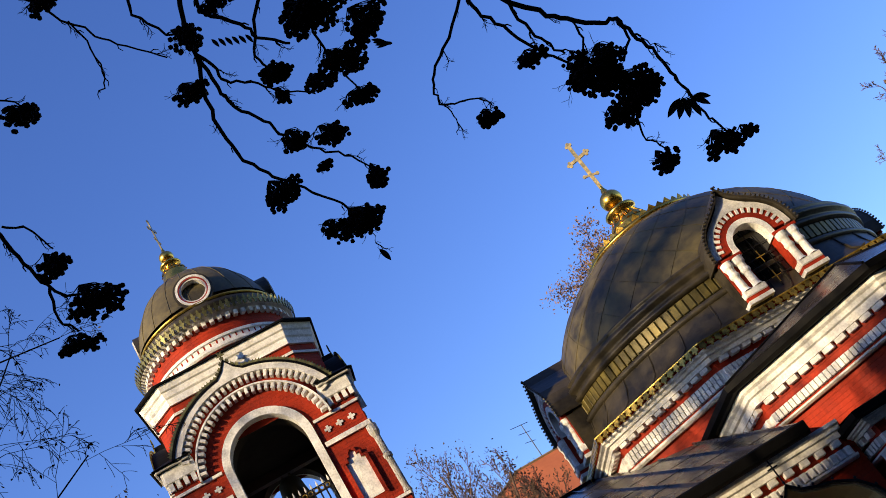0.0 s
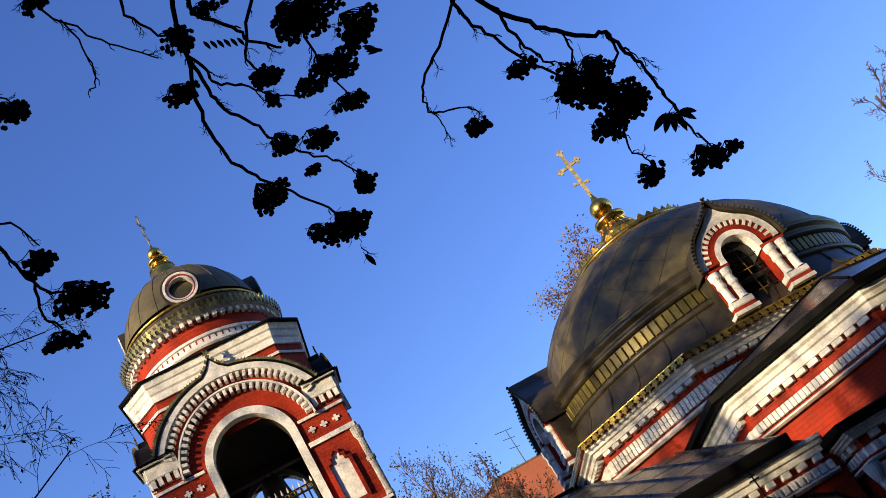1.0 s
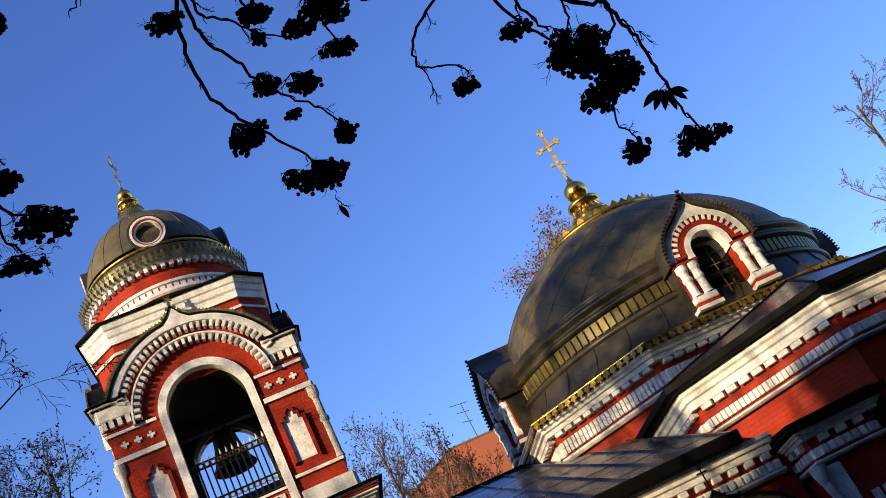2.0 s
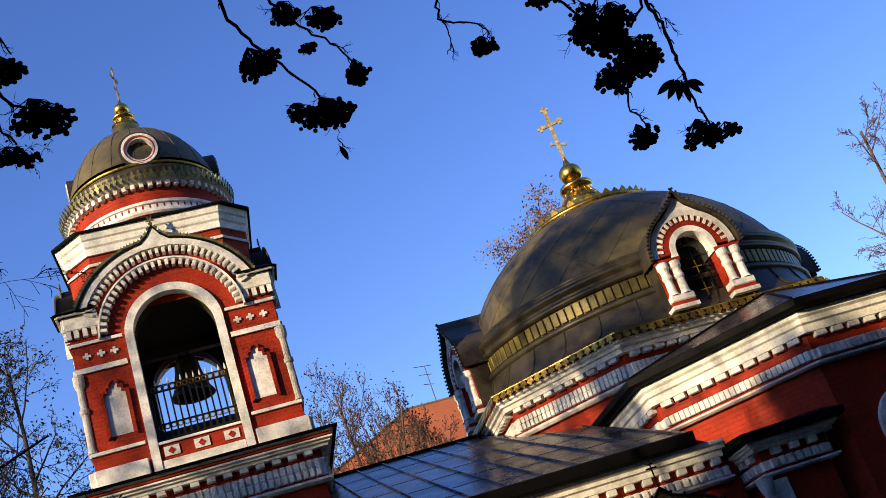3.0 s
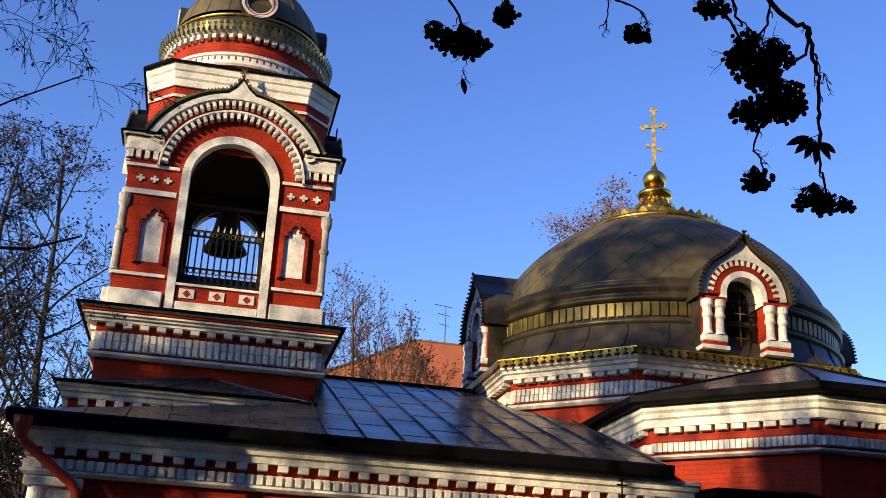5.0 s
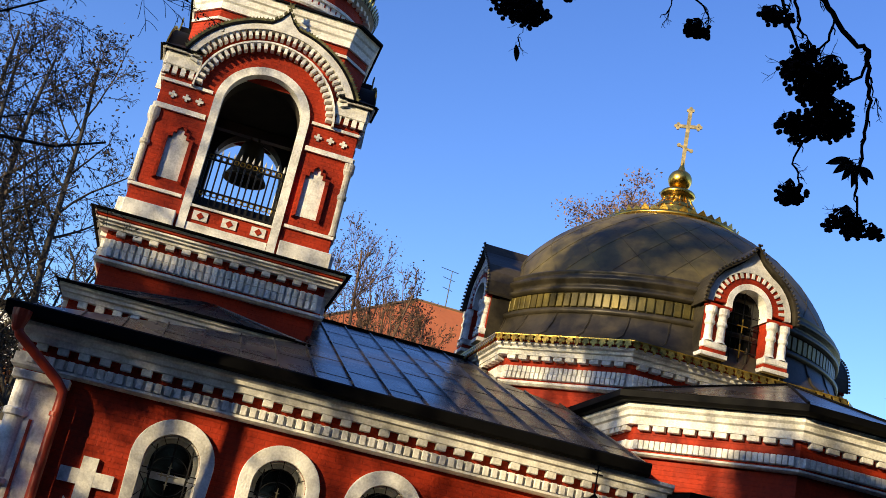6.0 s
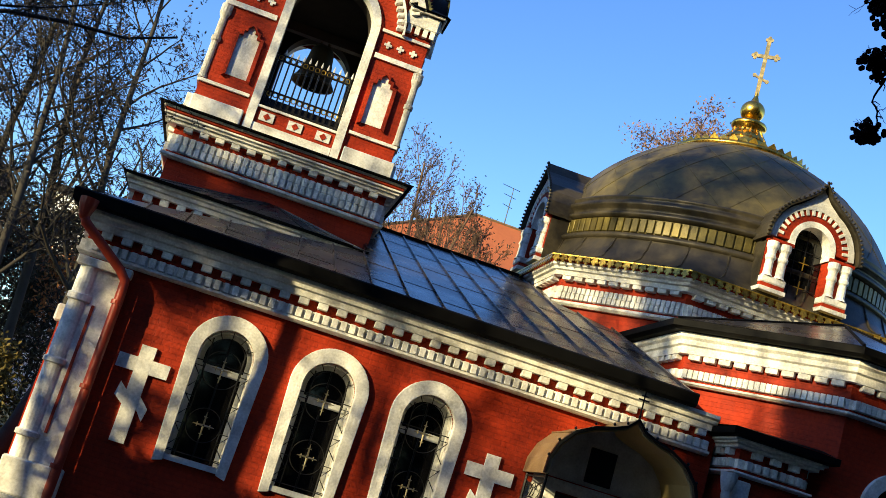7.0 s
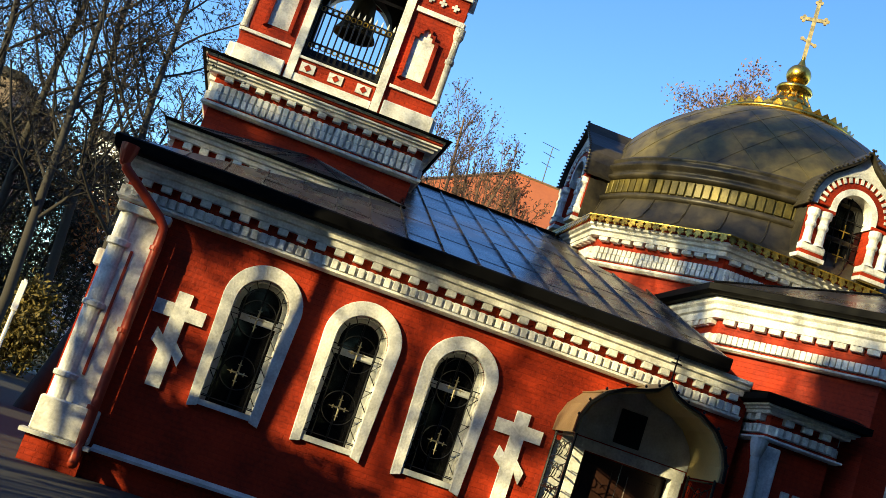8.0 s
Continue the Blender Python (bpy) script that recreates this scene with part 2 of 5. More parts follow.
def cornice(parent, path, top, closed=False, white=0.16, block=0.10, red=0.085, strip=0.155, line=0.055, out=0.25, wide=0.15, pitch=0.29, dent=0.135, rows=1, low=True, fill=0.33, gap=0.045):
    """The church's painted cornice below z = top: white steps, blocks, a red band, upright bricks and a white ledge."""
    z1 = top - white
    part("cornice_step", sweep(bmesh.new(), [(-0.05, z1), (out * 0.64, z1), (out * 0.66, z1 + white * 0.36), (out * 0.82, z1 + white * 0.44),
         (out * 0.84, z1 + white * 0.66), (out, z1 + white * 0.78), (out, top), (-0.05, top)], path, closed), WHITE, parent)
    z2 = z1 - block
    z3 = z2 - red
    part("cornice_band", sweep(bmesh.new(), rect(0.05, z3, z1 - 0.003), path, closed), RED, parent, "red band between the white bricks")
    blk = mesh_of("block", bevelled(boxes((-wide / 2, wide / 2, -out * 0.6, -0.02, z2, z1 - 0.003)), 0.006), WHITE)
    for m in along(path, pitch, closed, 0.05):
        piece("block", blk, m, parent)
    if low:
        z4 = z3 - strip
        part("brick_backing", sweep(bmesh.new(), rect(0.055, z4, z3 - 0.002), path, closed), WHITE, parent)
        h = strip / rows
        for k in range(rows):
            b2 = mesh_of("upright_brick", bevelled(boxes((-dent * fill, dent * fill, -0.14 + 0.02 * k, -0.02, z4 + k * h + 0.006, z4 + (k + 1) * h - 0.006)), 0.006), WHITE)
            for m in along(path, dent, closed, 0.03):
                piece("upright_brick", b2, m, parent)
        if gap > 0.01:
            part("ledge_band", sweep(bmesh.new(), rect(0.07, z4 - gap, z4 - 0.002), path, closed), RED, parent)
        z5 = z4 - gap - 0.002
        part("ledge", sweep(bmesh.new(), [(-0.05, z5 - line), (0.09, z5 - line), (0.14, z5 - line * 0.5), (0.14, z5), (-0.05, z5)], path, closed), WHITE, parent)

# ---- ground ----
bm = bmesh.new()
for i in range(41):
    for j in range(41):
        x, y = -400 + 20 * i, -200 + 30 * j
        bm.verts.new((x, y, 0))
bm.verts.ensure_lookup_table()
for i in range(40):
    for j in range(40):
        a = i * 41 + j
        bm.faces.new((bm.verts[a], bm.verts[a + 41], bm.verts[a + 42], bm.verts[a + 1]))
ground = tagged(new("ground", mesh_of("ground", bm, ASPHALT)), "dark worn asphalt yard round the church", "ground", kind="structure")

# ---- refectory: the long red wall ----
FY = 16.0
refectory = thing("refectory", (2.4, 19, 0), "red brick church hall with white trim and dark sheet roof", "church")
WIN = (-0.01, 1.50, 3.01)


def facade_wall():
    x = -2.25
    for i, c in enumerate(WIN):
        x1 = (c + WIN[i + 1]) / 2 if i < 2 else 3.7
        hole = arch(c, 1.5, 2.98, 0.385)
        bm = holed(bmesh.new(), [(x, 0.4), (x1, 0.4), (x1, 4.36), (x, 4.36)], hole, FY, FY + 0.5)
        part("wall", bm, RED, refectory)
        x = x1
    bm = holed(bmesh.new(), [(3.7, 0.0), (7.4, 0.0), (7.4, 4.36), (3.7, 4.36)], arch(5.84, 0.05, 2.7, 0.74), FY, FY + 0.5)
    part("wall", bm, RED, refectory)
    part("side_wall", boxes((-2.25, -1.75, FY + 0.5, 27.5, 0.0, 4.36)), RED, refectory)
    part("plinth", boxes((-2.25, 3.7, FY, FY + 0.5, 0.0, 0.4)), RED, refectory, "red painted plinth")
    part("plinth_ledge", sweep(bmesh.new(), [(-0.05, 0.38), (0.11, 0.38), (0.11, 0.42), (0.0, 0.47), (-0.05, 0.47)], [(-1.5, FY), (4.5, FY)]), GREYW, refectory, "grey metal ledge on the plinth")


facade_wall()
cornice(refectory, [(-2.3, 24.0), (-2.3, FY), (7.28, FY)], 4.37, white=0.24, block=0.10, red=0.05, strip=0.15, line=0.07, gap=0.004)
part("gutter", sweep(bmesh.new(), [(-0.2, 4.375), (0.28, 4.37), (0.35, 4.365), (0.40, 4.40), (0.42, 4.55), (0.39, 4.575), (-0.2, 4.58)], [(-2.28, 26.0), (-2.28, FY), (6.8, FY)]), BLACK, refectory, "black eaves gutter")

# roof: a long front slope with a hip towards the bell tower
EAVEY, EAVEX = 15.6, -2.68
ROOFZ, RIDGEY, RIDGEZ = 4.54, 23.5, 7.24
HIPY = 19.0
SL = (RIDGEZ - ROOFZ) / (RIDGEY - EAVEY)


def roof_z(y):
    return ROOFZ + SL * (y - EAVEY)


part("roof", slab(bmesh.new(), [(EAVEX, EAVEY, ROOFZ), (6.8, EAVEY, ROOFZ), (6.8, 19.6, roof_z(19.6)), (5.8, 21, roof_z(21)), (5.8, RIDGEY, RIDGEZ), (1.72, RIDGEY, RIDGEZ), (1.72, HIPY, roof_z(HIPY))], 0.06), ROOF, refectory)
part("hip_roof", slab(bmesh.new(), [(EAVEX, EAVEY, ROOFZ - 0.004), (1.72, HIPY, roof_z(HIPY) - 0.004), (1.72, 24.0, roof_z(HIPY)), (EAVEX, 27.0, ROOFZ)], 0.06), ROOF, refectory)
part("roof_cheek", boxes((1.66, 1.715, HIPY, RIDGEY, 5.0, roof_z(HIPY))), ROOF, refectory)
part("roof_cheek", hull(bmesh.new(), ((1.70, HIPY, roof_z(HIPY) - 0.02), (1.70, RIDGEY, roof_z(HIPY) - 0.02), (1.70, RIDGEY, RIDGEZ - 0.03))), ROOF, refectory)
part("back_roof", slab(bmesh.new(), [(1.72, RIDGEY, RIDGEZ), (5.8, RIDGEY, RIDGEZ), (5.8, 31.5, ROOFZ), (EAVEX, 31.5, ROOFZ), (EAVEX, 27.0, ROOFZ)], 0.06), ROOF, refectory)
part("ridge_cap", boxes((1.7, 5.9, RIDGEY - 0.05, RIDGEY + 0.05, RIDGEZ - 0.02, RIDGEZ + 0.05)), BLACK, refectory)
seam_dir = math.degrees(math.atan(SL))
for i in range(17):
    x = -2.3 + 0.56 * i
    y0 = EAVEY + 0.02
    y1 = RIDGEY if x > 1.72 else EAVEY + (x - EAVEX) * (HIPY - EAVEY) / (1.72 - EAVEX)
    if x > 5.6:
        y1 = 26.6 - x
    length = (y1 - y0) / math.cos(radians(seam_dir))
    bm = boxes((-0.012, 0.012, 0, length, 0, 0.035))
    bmesh.ops.transform(bm, matrix=pose(x, y0, roof_z(y0), seam_dir), verts=bm.verts)
    part("roof_seam", bm, ROOF, refectory)
    y = y0 + (0.75 if i % 2 else 1.5)
    while y < y1 - 0.3 and x + 0.55 < 6.9:
        bm = boxes((0.012, 0.548, 0, 0.014, 0, 0.006))
        bmesh.ops.transform(bm, matrix=pose(x, y, roof_z(y), seam_dir), verts=bm.verts)
        part("sheet_lap", bm, ROOF, refectory)
        y += 1.55

# windows
for c in WIN:
    w = part("window", ring(bmesh.new(), arch(c, 1.5, 2.98, 0.30), arch(c, 1.5, 2.98, 0.384), FY + 0.26, FY + 0.33), GREYW, refectory, "round-headed window in a white painted surround with an iron grille")
    inner, outer = arch(c, 1.40, 2.98, 0.385), arch(c, 1.36, 3.0, 0.575)
    outer[0], outer[-1] = (c - 0.515, 1.36), (c + 0.515, 1.36)
    inner[0], inner[-1] = (c - 0.375, 1.40), (c + 0.375, 1.40)
    part("surround", bevelled(ring(bmesh.new(), inner, outer, FY - 0.075, FY + 0.06), 0.006), WHITE, w)
    part("reveal", ring(bmesh.new(), arch(c, 1.5, 2.98, 0.365), arch(c, 1.5, 2.98, 0.384), FY + 0.062, FY + 0.45), WHITE, w)
    part("sill", boxes((c - 0.385, c + 0.385, FY - 0.05, FY + 0.24, 1.42, 1.50)), GREYW, w)
    part("pane", prism(bmesh.new(), arch(c, 1.5, 2.98, 0.36), FY + 0.29, FY + 0.30), GLASS, w)
    part("transom", boxes((c - 0.36, c + 0.36, FY + 0.24, FY + 0.285, 2.74, 2.84)), GREYW, w)
    part("mullion", boxes((c - 0.014, c + 0.014, FY + 0.262, FY + 0.289, 1.5, 3.28)), IRON, w)
    bm = bmesh.new()
    gy = FY + 0.03
    for q in (-0.25, 0.25):
        tube(bm, [(c + q, gy, 1.5), (c + q, gy, 3.2)], 0.010, sides=4)
    for z in (1.58, 1.95, 2.35, 2.78):
        for s in (-1, 1):
            tube(bm, [(c + s * 0.385, gy, z), (c + s * 0.25, gy, z)], 0.006, sides=4)
    tube(bm, [(c - 0.38, gy, 1.56), (c + 0.38, gy, 1.56)], 0.008, sides=4)
    tube(bm, [(c - 0.38, gy, 2.86), (c + 0.38, gy, 2.86)], 0.008, sides=4)
    for s in (-1, 1):
        for z in (1.62, 2.05, 2.45):
            tube(bm, [(c + s * 0.385, gy, z), (c + s * 0.25, gy, z + 0.16), (c + s * 0.385, gy, z + 0.32)], 0.008, sides=4)
    for z, r in ((2.0, 0.24), (2.80, 0.27)):
        tube(bm, [(c + r * math.cos(a * math.pi / 12), gy, z + r * math.sin(a * math.pi / 12)) for a in range(25)], 0.007, sides=4)
    for a in range(1, 6):
        d = radians(30 * a)
        tube(bm, [(c + 0.27 * math.cos(d), gy, 2.98 + 0.27 * math.sin(d)), (c + 0.385 * math.cos(d), gy, 2.98 + 0.385 * math.sin(d))], 0.006, sides=4)
    tube(bm, [(c - 0.25 * math.cos(a * math.pi / 12), gy, 3.0 + 0.25 * math.sin(a * math.pi / 12)) for a in range(13)], 0.006, sides=4)
    part("grille", bm, IRON, w, "black wrought-iron grille")
    for z in (2.0, 2.80):
        bm = bmesh.new()
        for dx, dz in ((1, 0), (-1, 0), (0, 1), (0, -1)):
            tube(bm, [(c + dx * 0.01, gy - 0.02, z + dz * 0.01), (c + dx * 0.10, gy - 0.02, z + dz * 0.13), (c + dx * 0.15, gy - 0.02, z + dz * 0.19)], 0.016, 0.004, sides=5)
            tube(bm, [(c + dx * 0.09 - abs(dz) * 0.03, gy - 0.02, z + dz * 0.12 - abs(dx) * 0.03), (c + dx * 0.09 + abs(dz) * 0.03, gy - 0.02, z + dz * 0.12 + abs(dx) * 0.03)], 0.008, sides=4)
        part("gilt_cross", bm, DULLGILT, w)

# white relief crosses
for cx in (-1.05, 4.10):
    bm = boxes((cx - 0.105, cx + 0.105, FY - 0.05, FY + 0.02, 1.45, 2.81), (cx - 0.36, cx - 0.107, FY - 0.05, FY + 0.02, 2.43, 2.63), (cx + 0.107, cx + 0.36, FY - 0.05, FY + 0.02, 2.43, 2.63))
    prism(bm, [(cx - 0.24, 2.06), (cx - 0.107, 1.96), (cx - 0.107, 2.16), (cx - 0.21, 2.25)], FY - 0.05, FY + 0.02)
    prism(bm, [(cx + 0.107, 1.94), (cx + 0.22, 1.80), (cx + 0.25, 1.98), (cx + 0.107, 2.12)], FY - 0.05, FY + 0.02)
    part("wall_cross", bm, WHITE, refectory, "white painted three-bar cross in relief on the wall")

# corner pilaster with a round shaft
cp = part("corner_pilaster", bevelled(boxes((-2.12, -1.62, FY - 0.12, FY + 0.01, 0.9, 3.62)), 0.01), WHITE, refectory, "whitewashed corner pilaster with a ringed half column")
part("pilaster_base", bevelled(boxes((-2.36, -1.55, FY - 0.2, FY + 0.02, 0.42, 0.9)), 0.02), WHITE, cp)
part("base_slab", boxes((-2.46, -1.5, FY - 0.27, FY + 0.02, 0.36, 0.415)), GREYW, cp)
part("pilaster_foot", boxes((-2.36, -1.55, FY - 0.2, FY + 0.02, 0.0, 0.355)), RED, cp)
part("shaft", lathe(bmesh.new(), [(0.15, 0.9), (0.15, 1.18), (0.19, 1.2), (0.19, 1.26), (0.15, 1.28), (0.15, 2.2), (0.185, 2.22), (0.185, 2.28), (0.15, 2.3), (0.15, 3.1), (0.185, 3.12), (0.185, 3.2), (0.15, 3.22), (0.15, 3.6)], 20, pose(-2.16, FY - 0.02, 0)), WHITE, cp, "round white shaft with rings", smooth=False)
part("red_groove", boxes((-1.97, -1.93, FY - 0.135, FY - 0.11, 1.3, 3.1)), REDPIPE, cp)
part("capital", bevelled(boxes((-2.36, -1.6, FY - 0.2, FY + 0.02, 3.6, 3.72)), 0.01), WHITE, cp)
bp = thing("side_buttress", (-2.4, 17.5, 0), "red brick side buttress with a white stone cap", "buttress")
part("body", boxes((-2.52, -2.252, 17.3, 17.7, 0, 2.85)), RED, bp)
part("cap", bevelled(boxes((-2.60, -2.252, 17.25, 17.75, 2.85, 3.12)), 0.03), WHITE, bp)

# drainpipes
def drainpipe(name, head, elbow, foot, label, material):
    """A hopper under the gutter, a bent neck and a collared pipe down the wall; head, elbow and foot are points on its axis."""
    ob = thing(name, (elbow[0], elbow[1], 0), label, "drainpipe")
    hx, hy, hz = head
    ex, ey, ez = elbow
    part("hopper", lathe(bmesh.new(), [(0.045, hz - 0.10), (0.075, hz - 0.06), (0.12, hz + 0.10), (0.13, hz + 0.2), (0.10, hz + 0.2)], 14, pose(hx, hy, 0)), material, ob)
    part("pipe", tube(bmesh.new(), [(hx, hy, hz), (hx + (ex - hx) * 0.06, hy + (ey - hy) * 0.06, hz - 0.12), (hx + (ex - hx) * 0.86, hy + (ey - hy) * 0.86, ez + 0.12), (ex, ey, ez), (ex + 0.01, ey, ez - 0.16), (foot[0], foot[1], foot[2] + 0.4), (foot[0], foot[1] - 0.03, foot[2] + 0.16), (foot[0] + 0.02, foot[1] - 0.22, foot[2])], 0.068, sides=12), material, ob, smooth=True)
    for z in (0.9, 2.0, 3.2):
        if z < ez - 0.2:
            part("pipe_collar", lathe(bmesh.new(), [(0.068, z), (0.082, z), (0.082, z + 0.06), (0.068, z + 0.06)], 14, pose(ex, ey, 0)), material, ob)
            part("pipe_hook", tube(bmesh.new(), [(ex, ey + 0.06, z + 0.03), (ex, FY + 0.01, z + 0.03)], 0.014, sides=5), IRON, ob)
    return ob


drainpipe("drainpipe", (-2.44, 15.52, 4.24), (-1.66, 15.78, 3.55), (-1.64, 15.78, 0.16), "red painted metal drainpipe with a bent head on the wall", REDPIPE)
drainpipe("drainpipe", (7.38, 15.25, 3.34), (7.44, 15.27, 2.95), (7.44, 15.27, 0.16), "pale painted drainpipe at the corner of the annex", GREYW)

# porch over the door
porch = thing("porch_canopy", (5.7, 15.4, 0), "ogee sheet-metal porch canopy on wrought-iron brackets over the door", "canopy")
PX, PZ = 5.70, 2.72
half = [(1.12, 0.0), (1.11, 0.22), (1.02, 0.45), (0.84, 0.66), (0.58, 0.80), (0.32, 0.87), (0.14, 0.94), (0.0, 1.08)]
og = [(PX - a, PZ + b) for a, b in half] + [(PX + a, PZ + b) for a, b in half[-2::-1]]
ogi = [(PX - a * 0.955, PZ + b * 0.955) for a, b in half] + [(PX + a * 0.955, PZ + b * 0.955) for a, b in half[-2::-1]]
ogm = [(PX - a * 0.975, PZ + b * 0.975) for a, b in half] + [(PX + a * 0.975, PZ + b * 0.975) for a, b in half[-2::-1]]
part("canopy_sheet", ring(bmesh.new(), ogm, og, 14.9, FY - 0.004), TAN, porch, "brown sheet-metal ogee roof")
part("canopy_lining", ring(bmesh.new(), ogi, ogm, 14.93, FY - 0.004), CREAM, porch, "cream painted lining")
og2 = [(PX - a * 1.03, PZ + b * 1.03) for a, b in half] + [(PX + a * 1.03, PZ + b * 1.03) for a, b in half[-2::-1]]
part("front_trim", ring(bmesh.new(), og, og2, 14.86, 14.92), IRON, porch)
for i in range(13):
    a = Vector(og2[i + 1])
    part("trim_bead", lathe(bmesh.new(), [(0.0, -0.022), (0.02, -0.01), (0.022, 0.008), (0.0, 0.03)], 6, pose(a.x, 14.89, a.y + 0.03)), IRON, porch)
bm = tube(bmesh.new(), [(PX, 14.89, 3.8), (PX, 14.89, 4.22)], 0.012, sides=5)
tube(bm, [(PX - 0.08, 14.89, 4.1), (PX + 0.08, 14.89, 4.1)], 0.012, sides=5)
tube(bm, [(PX - 0.05, 14.89, 4.16), (PX + 0.05, 14.89, 4.16)], 0.01, sides=5)
part("roof_cross", bm, IRON, porch, "small iron cross")
for i in (3, 5, 9, 11):
    a, b = og[i], og[i]
    part("sheet_seam", tube(bmesh.new(), [(a[0], 14.9, a[1] + 0.012), (a[0], FY, a[1] + 0.012)], 0.012, sides=5), TAN, porch)
for x in (PX - 1.07, PX + 1.07):
    bm = bmesh.new()
    for y in (14.98, 15.9):
        tube(bm, [(x, y, 0.0), (x, y, 2.74)], 0.022, sides=6)
    for z in (0.3, 1.1, 1.9, 2.68):
        tube(bm, [(x, 14.98, z), (x, 15.9, z)], 0.014, sides=5)
    for k in range(7):
        z = 0.4 + 0.32 * k
        for s in (0, 1):
            y0, y1 = (14.98, 15.9) if s else (15.9, 14.98)
            tube(bm, [(x, y0, z), (x, (y0 + y1) / 2 + 0.1, z + 0.06), (x, (y0 + y1) / 2, z + 0.18), (x, y1, z + 0.3)], 0.009, sides=4)
        for yc in (15.2, 15.44, 15.68):
            tube(bm, [(x, yc + 0.10 * math.cos(a * 0.6), z + 0.16 + 0.10 * math.sin(a * 0.6)) for a in range(9)], 0.008, sides=4)
    part("iron_lattice", bm, IRON, porch, "scrolled black iron side lattice")
door = thing("church_door", (5.84, 16.2, 0), "dark brown double church door under a plastered lunette", "door")
for s in (-1, 1):
    x0, x1 = (5.12, 5.835) if s < 0 else (5.845, 6.56)
    lf = part("door_leaf", boxes((x0, x1, FY + 0.2, FY + 0.26, 0.05, 2.58)), WOOD, door)
    for z0, z1 in ((0.2, 0.9), (1.0, 1.6), (1.7, 2.45)):
        part("door_panel", bevelled(boxes((x0 + 0.12, x1 - 0.12, FY + 0.17, FY + 0.2, z0, z1)), 0.012), WOOD, lf)
    part("door_handle", tube(bmesh.new(), [(5.84 + s * 0.07, FY + 0.15, 1.0), (5.84 + s * 0.07, FY + 0.13, 1.1), (5.84 + s * 0.07, FY + 0.15, 1.25)], 0.012), GOLD, lf)
part("lintel", boxes((4.75, 6.72, FY - 0.06, FY + 0.15, 2.60, 2.76)), WHITE, door, "white painted lintel")
part("lunette", prism(bmesh.new(), [(PX - a * 0.94, PZ + 0.06 + b * 0.9) for a, b in half] + [(PX + a * 0.94, PZ + 0.06 + b * 0.9) for a, b in half[-2::-1]], FY - 0.03, FY - 0.005), GREYW, door, "plastered lunette")
part("icon_frame", bevelled(boxes((5.5, 5.92, FY - 0.07, FY - 0.032, 2.84, 3.36)), 0.01), IRON, door, "dark framed panel")
part("outer_jamb", boxes((4.66, 4.9, FY - 0.06, FY + 0.02, 0.0, 2.6)), WHITE, door)
for x in (5.02, 6.60):
    part("jamb", boxes((x - 0.05, x + 0.11, FY - 0.05, FY + 0.15, 0.0, 2.62)), WHITE, door)

# ---- south arm with its polygonal upper storey, and the low annex ----
arm = thing("south_arm", (9.9, 17.5, 0), "polygonal red brick church arm with white cornice and black roof", "church")
P = [(7.2, 21.0), (7.2, 17.36), (9.11, 15.45), (10.69, 15.45), (12.6, 17.36), (12.6, 21.0)]
bm = bmesh.new()
lo, hi = [bm.verts.new((*p, 0)) for p in P], [bm.verts.new((*p, 5.78)) for p in P]
for i in range(5):
    bm.faces.new((lo[i], lo[i + 1], hi[i + 1], hi[i]))
part("wall", bm, RED, arm)
cornice(arm, P, 5.79, white=0.34, block=0.09, red=0.16, strip=0.16, line=0.06, out=0.25, wide=0.2, pitch=0.27, dent=0.095, fill=0.43)
part("gutter", sweep(bmesh.new(), [(-0.2, 5.80), (0.36, 5.80), (0.46, 5.84), (0.46, 5.95), (-0.2, 5.97)], P), BLACK, arm, "black eaves gutter")
Q = [(6.82, 21.0), (6.82, 17.2), (8.95, 15.07), (10.85, 15.07), (12.98, 17.2), (12.98, 21.0)]
top = [(9.9, 17.4, 6.86), (9.9, 21.0, 6.86)]
bm = bmesh.new()
q = [(x, y, 5.975) for x, y in Q]
hull(bm, (q[0], q[1], top[0], top[1]), (q[1], q[2], top[0]), (q[2], q[3], top[0]), (q[3], q[4], top[0]), (q[4], q[5], top[1], top[0]))
part("roof", bm, ROOF, arm, "black hipped sheet roof")
for a in q[1:5]:
    part("hip_seam", tube(bmesh.new(), [(a[0], a[1], a[2] + 0.01), (top[0][0], top[0][1], top[0][2] + 0.01)], 0.025, sides=6), BLACK, arm)
part("arm_window", ring(bmesh.new(), arch(10.2, 2.4, 3.72, 0.4), arch(10.2, 2.4, 3.72, 0.6), 15.36, 15.46), WHITE, arm, "round-headed window surround in white")
part("window_pane", prism(bmesh.new(), arch(10.2, 2.4, 3.72, 0.4), 15.43, 15.46), GLASS, arm)

annex = thing("annex", (8.0, 15.9, 0), "low red brick annex with white cornice and black roof", "annex")
part("wall", boxes((7.58, 8.6, 15.43, 17.4, 0, 4.1)), RED, annex)
A = [(7.58, 16.4), (7.58, 15.43), (8.6, 15.43), (8.6, 16.0)]
cornice(annex, A, 4.08, white=0.13, block=0.10, red=0.05, strip=0.14)
part("roof", hull(bmesh.new(), ((7.25, 15.1, 4.22), (8.9, 15.1, 4.22), (8.95, 15.6, 4.34), (7.25, 17.3, 4.34))), BLACK, annex, "black lean-to sheet roof")
part("fascia", sweep(bmesh.new(), [(-0.2, 4.09), (0.3, 4.085), (0.36, 4.11), (0.36, 4.21), (-0.2, 4.23)], A), BLACK, annex)
part("pilaster", bevelled(boxes((7.52, 7.8, 15.35, 15.45, 0.4, 3.5)), 0.02), WHITE, annex, "white corner strip")
